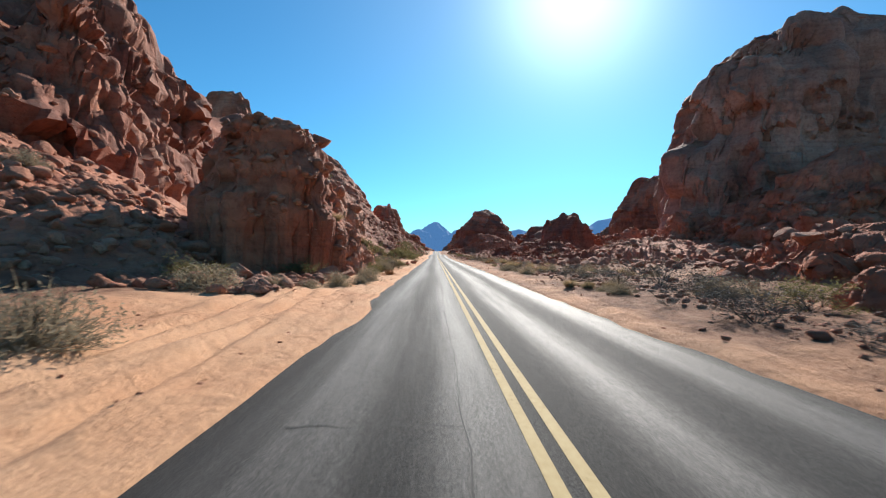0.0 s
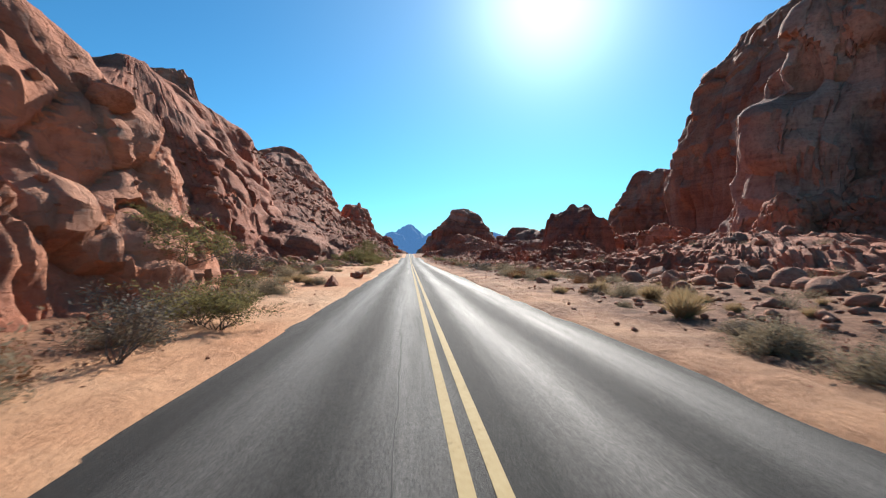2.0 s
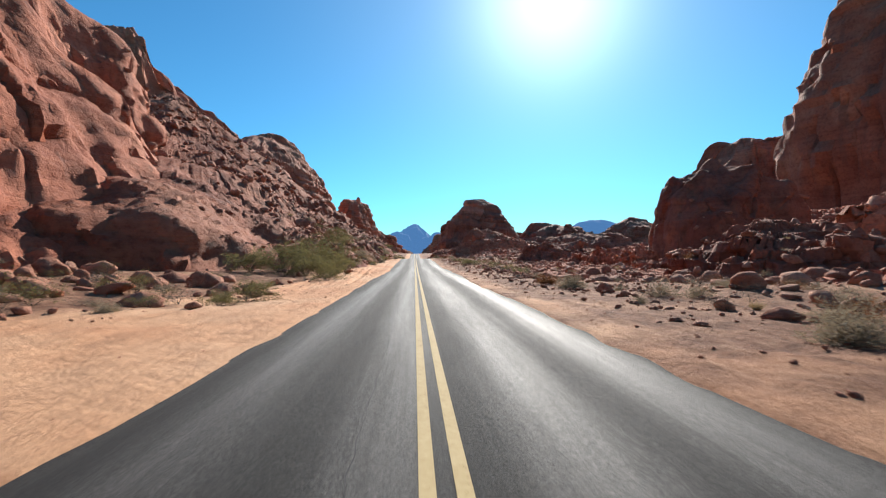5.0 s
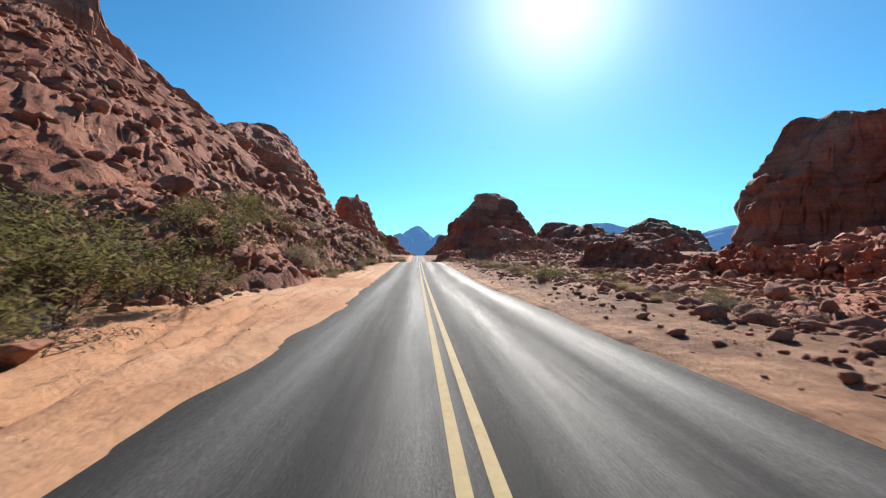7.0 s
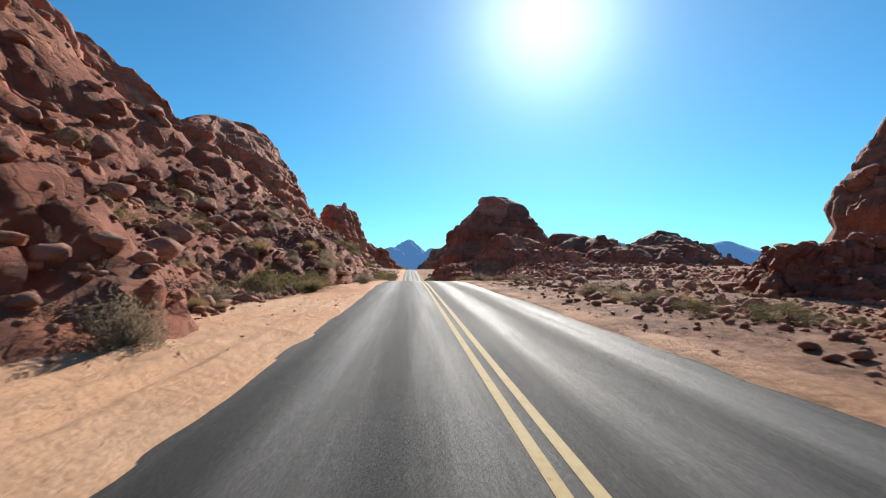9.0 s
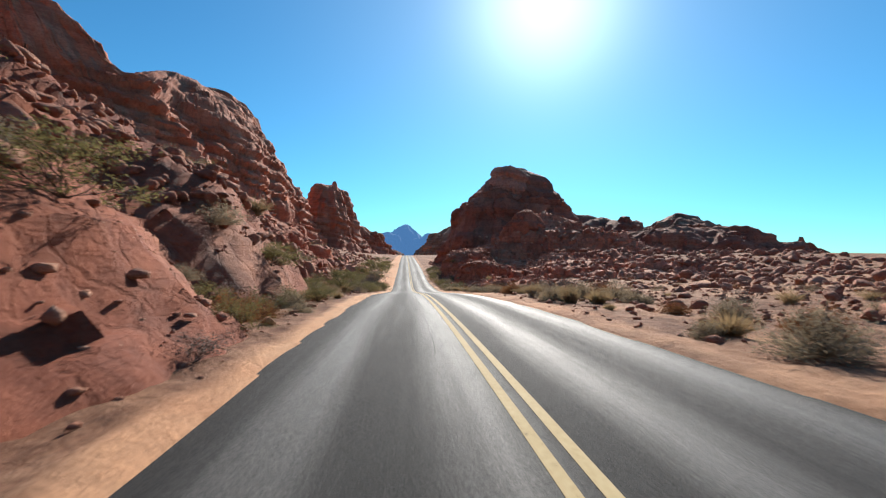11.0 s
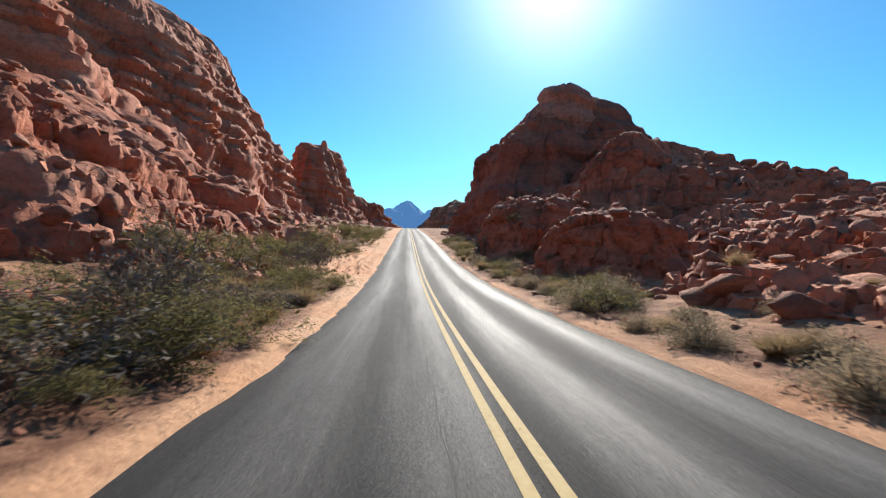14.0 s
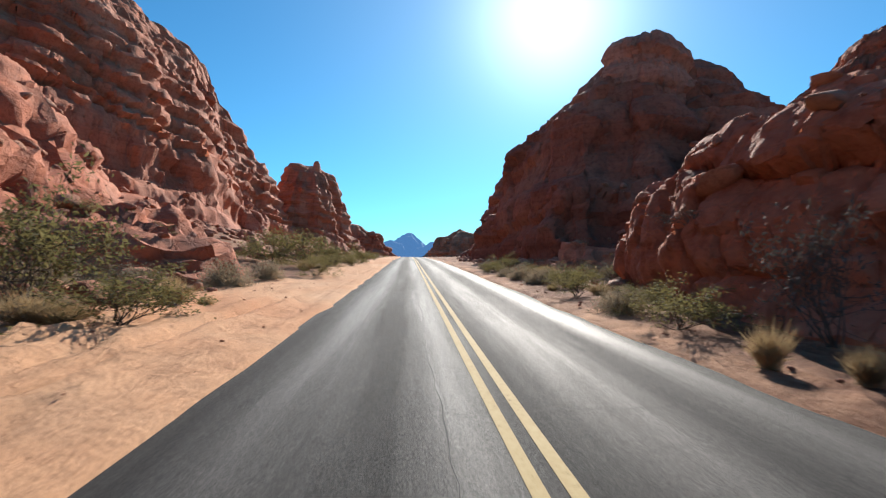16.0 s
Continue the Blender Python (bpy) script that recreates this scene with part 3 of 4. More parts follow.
# left of the road: centre, radii and height; then seed, cliff share, foot, turn, flatness, power, lumps, block size and depth, ledges, grid
FORMATIONS = [
    ("rock_outcrop", "jutting red sandstone block casting a deep shadow", -12.5, 35.0, 5.2, 6.6, 10.7, 3, 0.88, 0.88, 0, 6.0, 0.42, 0.04, 3.4, 0.4, 0.3, (100, 360), ROCK, 0.10),
    ("rock_outcrop", "pale low step of sandstone beside a jutting block", -8.4, 35.5, 3.0, 4.0, 5.4, 4, 0.85, 0.82, 0, 2.6, 0.6, 0.06, 1.8, 0.35, 0.2, (70, 240), ROCK_PALE, 0.12),
    ("rock_outcrop", "sunlit slope of broken red sandstone above the sand", -46.0, 44.0, 37.0, 44.0, 14.8, 5, 0.95, 0.96, 4, 1.0, 1.0, 0.04, 2.4, 0.26, 0.25, (120, 480), ROCK_PALE, 0.2),
    ("rock_outcrop", "tall dark red ledged cliff above a stony slope", -52.0, 77.0, 18.0, 59.7, 38.0, 7, 0.75, 0.7, 8, 2.0, 0.7, 0.16, 6, 1.2, 0.8, (80, 260), ROCK_BROWN),
    ("rock_ridge", "long smooth red sandstone ridge sloping down beside the road", -55.0, 138.0, 35.9, 62.0, 36.1, 9, 0.8, 0.78, -4, 1.4, 0.85, 0.07, 9, 1.0, 0.25, (90, 400), ROCK),
    ("rock_ridge", "steep red mountain flank covered in broken blocks", -141.2, 371.8, 97.8, 85.6, 90.2, 11, 0.75, 0.7, 0, 1.3, 0.9, 0.1, 5.5, 1.0, 1.3, (90, 400), ROCK),
    ("rock_ridge", "rocky lower shoulder of loose red blocks", -51.6, 204.0, 45.0, 74.0, 31.0, 13, 0.86, 0.92, 0, 0.95, 1.0, 0.07, 1.6, 0.3, 0.35, (160, 640), ROCK_DEEP, 0.2),
    ("rock_ridge", "high domed red mountain with pale water-worn hollows", -128.0, 534.9, 85.9, 78.6, 114.2, 15, 0.8, 0.74, 0, 1.6, 0.8, 0.09, 9, 1.2, 1.3, (90, 420), ROCK),
    ("rock_ridge", "rounded brown sandstone shoulder above roadside scrub", -58.0, 310.0, 47.0, 46.0, 22.0, 17, 0.85, 0.9, 0, 0.95, 1.0, 0.07, 1.8, 0.5, 0.8, (120, 480), ROCK, 0.16),
    ("rock_ridge", "smooth red mountain flank with pale water-worn hollows", -105.0, 446.0, 50.0, 104.0, 73.0, 97, 0.8, 0.9, 0, 2.0, 0.75, 0.08, 6, 0.9, 1.1, (110, 460), ROCK, 0.14),
    ("rock_dome", "round red dome beside the road's end", -62.4, 610.5, 35.0, 44.0, 54.7, 19, 0.7, 0.62, 0, 2.6, 0.7, 0.08, 7, 0.9, 0.8, (80, 260), ROCK, 0.14),
    ("rock_dome", "small nub of rock on a round red dome", -57.5, 606.0, 3.2, 3.4, 57.5, 20, 0.95, 0.95, 0, 4.0, 0.5, 0.02, 3, 0.2, 0.2, (40, 60), ROCK, 0.02),
    ("rock_dome", "low far red rock hill beside the road", -52.5, 748.2, 46.3, 32.2, 33.1, 21, 0.6, 0.6, 0, 1.8, 0.8, 0.14, 8, 1.2, 0.8, (50, 160), ROCK),
    # right of the road
    ("rock_outcrop", "huge rounded grey-red sandstone buttress", 85.5, 108.3, 40.2, 22.8, 54.0, 31, 0.85, 0.8, 0, 2.0, 0.75, 0.24, 10, 0.8, 0.15, (120, 460), ROCK_GREY),
    ("rock_ridge", "massive dark red cliff with a stepped skyline", 137.0, 190.0, 43.0, 60.0, 86.0, 33, 0.85, 0.9, 0, 3.0, 0.55, 0.08, 13, 1.8, 0.6, (110, 420), ROCK_BROWN, 0.10),
    ("rock_dome", "dark upright sandstone dome at the foot of the cliffs", 41.2, 160.5, 9.5, 11.5, 14.5, 35, 0.85, 0.84, 0, 3.5, 0.6, 0.05, 8, 0.5, 0.15, (80, 260), ROCK_BROWN),
    ("rock_outcrop", "squat dark red boulder mass in the scrub", 50.0, 99.0, 6.0, 6.0, 10.0, 37, 0.85, 0.85, 0, 3.5, 0.6, 0.14, 3, 0.5, 0.3, (60, 200), ROCK),
    ("rock_outcrop", "low apron of red rubble behind roadside scrub", 39.0, 94.0, 25.0, 46.0, 5.2, 92, 0.85, 0.92, 0, 1.1, 1.0, 0.08, 1.2, 0.5, 0.4, (120, 480), ROCK, 0.2, 0.7),
    ("rock_outcrop", "low field of broken red rubble", 25.0, 163.0, 16.5, 48.0, 2.3, 94, 0.8, 0.95, 0, 1.3, 1.0, 0.12, 0.9, 0.35, 0.2, (110, 460), ROCK, 0.2, 0.45),
    ("rock_outcrop", "rubble slope of red blocks below a buttress", 68.0, 106.0, 27.0, 40.0, 16.0, 91, 0.7, 0.85, 0, 1.0, 1.0, 0.10, 2.4, 0.8, 0.8, (110, 420), ROCK),
    ("rock_outcrop", "lumpy foot of pink sandstone below a tall cliff", 60.0, 70.0, 19.0, 22.0, 17.0, 93, 0.75, 0.8, 0, 1.6, 0.8, 0.14, 4.5, 1.0, 0.4, (100, 380), ROCK),
    ("rock_outcrop", "low ledged outcrop before an upright dome", 32.0, 138.0, 10.5, 13.0, 6.2, 95, 0.7, 0.75, 0, 1.8, 0.7, 0.12, 2.2, 0.6, 0.8, (80, 300), ROCK_BROWN, 0.3, 0.9),
    ("rock_outcrop", "broken red ledges below a tall cliff", 66.0, 172.0, 28.0, 40.0, 10.0, 39, 0.4, 0.5, 0, 1.4, 0.8, 0.16, 4.5, 1.1, 0.6, (80, 300), ROCK, 0.3, 1.3),
    ("rock_dome", "pyramid-shaped brown butte with a flat cap", 37.0, 385.0, 25.0, 30.0, 34.8, 41, 0.86, 0.92, 0, 1.9, 0.8, 0.07, 8, 0.8, 0.8, (110, 420), ROCK_BROWN, 0.08),
    ("rock_ridge", "long brown back of the butte running beside the road", 44.0, 442.0, 28.0, 48.0, 38.0, 42, 0.76, 0.82, 0, 1.8, 0.85, 0.09, 9, 0.7, 0.7, (80, 320), ROCK_BROWN, 0.16),
    ("rock_outcrop", "sheer dark red rock wall beside roadside scrub", 13.4, 318.5, 6.8, 9.6, 7.4, 43, 0.88, 0.88, 0, 3.2, 0.5, 0.06, 3.2, 0.6, 0.3, (110, 380), ROCK, 0.10),
    ("rock_outcrop", "squared red rock block half in shadow", 12.3, 298.0, 5.4, 5.6, 5.6, 45, 0.85, 0.87, 0, 4.0, 0.55, 0.06, 2.6, 0.5, 0.2, (90, 300), ROCK, 0.14),
    ("rock_outcrop", "tilted pale sandstone slabs on a rocky bank", 41.4, 328.2, 19.4, 14.9, 7.6, 47, 0.5, 0.55, 0, 1.5, 0.8, 0.16, 4, 1.0, 0.7, (80, 300), ROCK_PALE, 0.14, 1.3),
    ("rock_ridge", "low dark rock ridge along the valley's side", 100.6, 375.4, 42.6, 29.6, 13.2, 49, 0.75, 0.75, -12, 2.0, 0.75, 0.16, 6, 1.2, 0.8, (60, 260), ROCK_BROWN),
    ("rock_dome", "far jagged red hill beyond the butte", 65.9, 960.0, 55.5, 85.8, 52.0, 51, 0.7, 0.7, 0, 1.6, 0.85, 0.12, 10, 1.6, 1.5, (50, 180), ROCK),
    ("rock_ridge", "far broken red ridge across the valley", 114.2, 502.2, 56.6, 71.2, 24.5, 53, 0.6, 0.6, 0, 1.6, 0.8, 0.16, 9, 1.6, 1.0, (50, 220), ROCK_BROWN),
    ("rock_ridge", "stepped lower shoulder of the dark cliff", 121.0, 270.6, 28.0, 29.0, 45.0, 55, 0.8, 0.8, 0, 2.4, 0.7, 0.09, 7, 1.4, 0.35, (70, 240), ROCK_BROWN),
    ("rock_dome", "flat pale caprock slab on the butte", 33.8, 374.5, 8.8, 8.5, 34.0, 57, 0.9, 0.88, 0, 4.5, 0.5, 0.03, 4, 0.4, 0.6, (80, 260), ROCK_GREY, 0.04),
    ("rock_outcrop", "red rock wall above roadside scrub", -20.5, 260.0, 10.0, 11.5, 7.4, 61, 0.9, 0.9, 0, 4.0, 0.5, 0.06, 6, 0.6, 0.3, (100, 340), ROCK, 0.12),
    ("rock_outcrop", "heap of broken orange-red sandstone below a wall", -21.0, 241.0, 15.5, 13.0, 7.0, 62, 0.9, 0.93, 0, 0.95, 1.0, 0.10, 1.5, 0.9, 0.5, (130, 460), ROCK, 0.14),
    ("rock_ridge", "high red crest of the mountain flank", -141.3, 337.0, 53.5, 38.2, 106.8, 63, 0.85, 0.8, 0, 1.8, 0.8, 0.09, 12, 1.2, 0.5, (70, 240), ROCK),
    ("rock_outcrop", "low broken ledges of red-brown rock", 38.0, 172.0, 14.0, 26.0, 5.0, 65, 0.5, 0.6, 0, 1.5, 0.8, 0.2, 2.2, 0.9, 0.9, (90, 320), ROCK, 0.3, 0.8),
    ("rock_outcrop", "dark low rock hump on the flats", 30.8, 203.5, 9.6, 8.9, 4.8, 67, 0.8, 0.8, 0, 2.6, 0.65, 0.15, 3, 0.7, 0.4, (60, 200), ROCK_BROWN),
    ("rock_ridge", "ledged brown slope above a rock wall", 35.0, 337.0, 25.0, 23.0, 16.0, 69, 0.9, 0.94, 0, 1.1, 1.0, 0.06, 2.6, 0.7, 0.5, (150, 520), ROCK_PALE, 0.1, 1.7),
    ("rock_dome", "rounded knob of brown sandstone beside the butte", 28.5, 332.5, 6.8, 6.8, 15.6, 99, 0.85, 0.85, 0, 2.8, 0.6, 0.07, 3.5, 0.5, 0.5, (80, 260), ROCK, 0.08),
    ("rock_dome", "low far dark hill beside the road's end", -62.0, 1000.0, 62.0, 80.0, 40.0, 71, 0.9, 0.95, 0, 1.5, 0.9, 0.16, 9, 1.5, 1.0, (40, 140), ROCK_BROWN),
    ("rock_dome", "far dark hill below the blue peak", 84.0, 1250.0, 86.0, 90.0, 50.0, 73, 0.9, 0.95, 0, 1.5, 0.9, 0.16, 10, 1.5, 1.0, (40, 140), ROCK_BROWN),
    ("rock_outcrop", "low red rock bank beside the scrub", 27.0, 31.0, 11.0, 13.0, 5.0, 75, 0.6, 0.7, 0, 1.6, 0.8, 0.16, 2.6, 0.7, 0.4, (70, 240), ROCK),
    ("rock_outcrop", "small red rock hump at the road's side", 13.0, 13.5, 2.6, 2.8, 2.9, 77, 0.8, 0.85, 0, 2.6, 0.65, 0.12, 1.2, 0.25, 0.12, (40, 140), ROCK),
    ("rock_ridge", "far dark ridge across the flats", 237.5, 623.1, 64.4, 69.0, 36.6, 79, 0.6, 0.65, 0, 1.7, 0.8, 0.16, 9, 1.5, 0.8, (50, 180), ROCK_BROWN),
    ("rock_outcrop", "pale sunlit slab of broken sandstone cliff", -15.0, 49.0, 8.0, 14.0, 11.8, 81, 0.85, 0.85, 4, 2.0, 0.75, 0.05, 3.0, 0.5, 0.25, (110, 400), ROCK_PALE, 0.12),
    ("rock_outcrop", "layered bank of broken pink-brown rock", 31.0, 314.0, 23.0, 44.0, 4.4, 83, 0.7, 0.75, 0, 1.2, 1.0, 0.10, 1.8, 0.5, 1.1, (110, 460), ROCK_PALE, 0.3, 1.0),
    ("rock_outcrop", "low layered ledges of pink sandstone above scrub", 16.5, 283.0, 9.0, 15.0, 2.9, 85, 0.8, 0.85, -8, 1.6, 0.8, 0.12, 1.7, 0.5, 1.0, (90, 340), ROCK_PALE, 0.3, 0.8),
    ("rock_outcrop", "rounded orange sandstone boulder above green shrubs", -17.0, 317.5, 2.7, 2.6, 4.0, 87, 0.9, 0.9, 0, 3.0, 0.55, 0.06, 2.4, 0.3, 0.15, (50, 160), ROCK_PALE),
    ("rock_dome", "smooth brown saddle between butte and rock wall", 35.0, 355.0, 9.0, 10.0, 16.4, 89, 0.85, 0.84, 0, 2.8, 0.6, 0.05, 5, 0.5, 0.4, (60, 200), ROCK_BROWN, 0.08),
    ("rock_outcrop", "steep upper crest of the smooth red ridge", -51.0, 155.0, 18.0, 36.0, 38.0, 59, 0.85, 0.8, -6, 1.8, 0.8, 0.07, 9, 1.0, 0.4, (90, 320), ROCK, 0.14),
]
for row in FORMATIONS:
    formation(*row)


# ---- far blue mountains, their haze put into the material ----
def mountain(label, cx, cy, rx, ry_, height, seed):
    nr, na = 60, 120
    R, T = np.meshgrid(np.linspace(0.0, 1, nr), np.linspace(0, 2 * math.pi, na, endpoint=False), indexing="ij")
    R, T = R.ravel(), T.ravel()
    x, y = cx + R * np.cos(T) * rx, cy + R * np.sin(T) * ry_
    p = np.stack([x, y, 0 * x], 1) / (rx * 0.4)
    R = np.sqrt(R * R + 0.006) * 0.997
    z = -30 + (height + 30) * np.clip(np.clip(1 - R, 0, 1) ** 1.0 * (1 + 0.35 * R * ridged(p + seed, 4, seed)) + 0.10 * R * (1 - R) * fbm(p * 3, 3, seed), 0, 2)
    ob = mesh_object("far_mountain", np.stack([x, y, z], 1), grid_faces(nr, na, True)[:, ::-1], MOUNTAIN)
    return tagged(ob, label, "mountain", "far blue mountains")


mountain("distant blue pointed mountain peak at the road's end", 2, 4300, 340, 420, 290, 4)
mountain("distant blue low mountain range under the sky", 1600, 4300, 1000, 420, 335, 5)
mountain("distant blue mountain shoulder beside the peak", 760, 4500, 620, 350, 235, 9)
mountain("distant blue mountain range beyond the cliffs", 2700, 4200, 900, 420, 300, 13)
mountain("distant blue spur before the peak", -130, 4050, 260, 200, 215, 19)
mountain("distant blue spur before the peak", 170, 4000, 300, 200, 200, 23)
mountain("distant blue foothill below the peak", -520, 4400, 520, 320, 190, 17)


# ---- where things come to rest: the top surface of ground and rock ----
from mathutils.bvhtree import BVHTree

near_rows = [(V, f) for V, f in SURFACES if V[:, 1].min() < 520]
trees = [(BVHTree.FromPolygons(V.tolist(), f), V[:, :2].min(0), V[:, :2].max(0)) for V, f in near_rows]


def top_of(x, y, land=None):
    """Height and normal of what lies uppermost at x, y, and whether it is rock."""
    best, normal, rock = float(ground_z(x, y)[0]) if land is None else land, Vector((0, 0, 1)), False
    for tree, lo, hi in trees:
        if lo[0] < x < hi[0] and lo[1] < y < hi[1]:
            hit, n, _, _ = tree.ray_cast(Vector((x, y, 400)), Vector((0, 0, -1)))
            if hit is not None and hit.z > best:
                best, normal, rock = hit.z, (n if n.z > 0 else -n), True
    return best, normal, rock


# ---- stones ----
def ico(subdiv):
    bm = bmesh.new()
    bmesh.ops.create_icosphere(bm, subdivisions=subdiv, radius=1.0)
    v = np.array([p.co[:] for p in bm.verts])
    f = np.array([[q.index for q in p.verts] for p in bm.faces])
    bm.free()
    return v, f


ICO1, ICO2, ICO3, ICO4 = ico(1), ico(2), ico(3), ico(4)


def stone_shape(v, seed, angular=0.96):
    """A broken block: a ball cut by a few random planes, then roughened."""
    r = np.random.default_rng(seed)
    out = v.copy()
    for k in range(15):
        n = r.normal(size=3)
        n /= np.linalg.norm(n)
        cut = r.uniform(0.38, 0.82)
        d = out @ n
        out = out - np.where(d > cut, (d - cut) * angular, 0)[:, None] * n
    out = out * (1 + 0.05 * fbm(out * 3.0 + seed, 3, seed))[:, None]
    return out * np.array((1.0, r.uniform(0.7, 1.0), r.uniform(0.5, 0.8)))


SHAPES_SMALL = [stone_shape(ICO1[0], 100 + k) for k in range(10)]
SHAPES_MID = [stone_shape(ICO2[0], 200 + k) for k in range(12)]


def rubble(name, label, spots, material=None):
    """Many loose stones as one mesh. spots: x, y, size."""
    verts, faces, at = [], [], 0
    r = np.random.default_rng(len(spots) + 7)
    land = ground_z([p[0] for p in spots], [p[1] for p in spots]).tolist()
    for (x, y, size), low_z in zip(spots, land):
        z, n, rock = top_of(x, y, low_z)
        if x > 0 and z > low_z + 9:
            continue
        small = size < 0.32
        shape, f = (SHAPES_SMALL[r.integers(10)], ICO1[1]) if small else (SHAPES_MID[r.integers(12)], ICO2[1])
        a, tip = r.uniform(0, 6.283), r.uniform(-0.4, 0.4)
        c, s_ = math.cos(a), math.sin(a)
        v = shape @ np.array(((c, s_, 0), (-s_, c, 0), (0, 0, 1))) @ np.array(((1, 0, 0), (0, math.cos(tip), math.sin(tip)), (0, -math.sin(tip), math.cos(tip))))
        verts.append(v * size + np.array((x, y, z + size * 0.18)))
        faces.append(f + at)
        at += len(v)
    ob = mesh_object(name, np.concatenate(verts), np.concatenate(faces), material or STONE, smooth=False)
    return tagged(ob, label, "stones", kind="stuff")


rng = np.random.default_rng(11)


def scatter(n, x0, x1, y0, y1, lo, hi, skew=3.0):
    """Spots at random, many small and few large."""
    return [(rng.uniform(x0, x1), rng.uniform(y0, y1), lo + (hi - lo) * rng.random() ** skew) for _ in range(n)]


rubble("roadside_pebbles", "small dark pebbles strewn on the sandy shoulder",
       scatter(1500, -8.5, -3.6, 0, 330, 0.015, 0.08, 2.5) + scatter(3200, 3.9, 12, 0, 330, 0.025, 0.15, 2.2) + scatter(900, -9, -4, 205, 300, 0.03, 0.15, 2))
rubble("scattered_stones", "loose red stones lying about the desert floor",
       scatter(1300, -18, -7, 20, 330, 0.06, 0.45, 3) + scatter(900, -10, -4.2, 205, 300, 0.04, 0.3, 2.5) + scatter(2600, 7, 38, 20, 330, 0.06, 0.6, 3) + scatter(1500, 6.5, 30, 140, 215, 0.08, 0.5, 2.5) + scatter(1300, 5.0, 13, 118, 208, 0.05, 0.3, 2) + scatter(500, 4.6, 12, 215, 300, 0.05, 0.3, 2) + scatter(3600, 7.5, 32, 130, 245, 0.05, 0.28, 1.8) + scatter(1600, 6, 22, 40, 130, 0.05, 0.3, 2) + scatter(1500, -10, -6.2, 165, 215, 0.03, 0.2, 2) + scatter(900, 6, 14, 5, 45, 0.04, 0.3, 2))
rubble("talus", "slope of broken red sandstone blocks below the cliffs",
       scatter(1600, -50, -9, 22, 130, 0.15, 1.3, 2.6) + scatter(3000, -55, -8.5, 165, 330, 0.15, 1.2, 2.4) + scatter(900, -60, -12, 330, 440, 0.25, 1.5) + scatter(2200, -19, -6.4, 224, 264, 0.10, 0.5, 2.2) + scatter(700, -13, -6.6, 18, 34, 0.08, 0.6, 2.2) + scatter(1300, -32, -8, 17, 44, 0.12, 0.8, 2.4) + scatter(1800, -16, -6.6, 148, 206, 0.06, 0.5, 2.2))
rubble("talus", "broken ledges and fallen blocks on the valley floor",
       scatter(2600, 13, 62, 50, 225, 0.15, 1.2, 2.8) + scatter(2900, 7.0, 60, 255, 400, 0.12, 1.1, 2.6) + scatter(1300, 34, 85, 225, 345, 0.25, 1.6, 2.4))

BOULDERS = []
for k in range(6):
    ob_mesh = bpy.data.meshes.new("boulder")
    ob_mesh.from_pydata(stone_shape(ICO4[0] if k < 3 else ICO3[0], 300 + k, 0.97).tolist(), [], (ICO4[1] if k < 3 else ICO3[1]).tolist())
    ob_mesh.materials.append(STONE)
    BOULDERS.append(ob_mesh)


def boulder(x, y, size, k, label="weathered red sandstone boulder on the sand"):
    z, n, rock = top_of(x, y)
    ob = new("boulder", BOULDERS[k % 6])
    ob.matrix_world = pose(x, y, z + size * 0.25, rng.uniform(-15, 15), rng.uniform(-15, 15), rng.uniform(0, 360)) @ Matrix.Diagonal((size, size, size, 1))
    return tagged(ob, label, "boulder", "fallen boulders")


# the stones that stand out beside the road
for x, y, size in ((-4.1, 72.4, 0.62), (-4.4, 76.4, 0.52), (-4.1, 78.7, 0.45), (-4.2, 86, 0.5), (-4.5, 88, 0.55), (-4.55, 64.3, 0.82), (-6.2, 140.5, 0.6), (-5.9, 35, 0.45), (-7.5, 46, 0.9), (-9, 44, 1.1), (-10.6, 23.5, 1.3), (-8.8, 27.2, 0.6), (-7.2, 28.6, 1.1), (-9.4, 25.0, 0.8), (-11.8, 26.5, 1.5), (-8.2, 24.8, 0.45), (-6.4, 30.2, 0.7)):
    boulder(x, y, size, int(y), "angular red boulder on the sandy road shoulder")
for _ in range(110):
    left = rng.random() < 0.5
    x = -rng.uniform(11, 40) if left else rng.uniform(15, 48)
    y, size, k = rng.uniform(25, 400), 0.4 + 1.2 * rng.random() ** 2.5, rng.integers(6)
    if top_of(x, y)[0] < road_z(y) + 7:
        boulder(x, y, size, k)


# ---- desert shrubs ----
SAGE = plain_material("grey_sage_twigs", (0.237, 0.188, 0.126), (0.377, 0.314, 0.216), 3, 0.95, 0.2, 0.35)
GREEN = plain_material("olive_creosote_leaves", (0.106, 0.0978, 0.0357), (0.212, 0.183, 0.0799), 3, 0.8, 0.2, 0.5)
STRAW = plain_material("dry_straw_grass", (0.265, 0.188, 0.0978), (0.39, 0.292, 0.167), 3, 0.9, 0.2, 0.4)
RUST = plain_material("rust_brown_twigs", (0.153, 0.0627, 0.0244), (0.251, 0.118, 0.0488), 3, 0.9, 0.15, 0.35)
DEAD = plain_material("dead_grey_twigs", (0.0909, 0.0767, 0.0627), (0.188, 0.161, 0.133), 3, 0.95, 0.15, 0.1)
BARK = plain_material("shrub_bark", (0.0558, 0.0418, 0.0314), (0.118, 0.0909, 0.0697), 8, 0.95, 0.15)


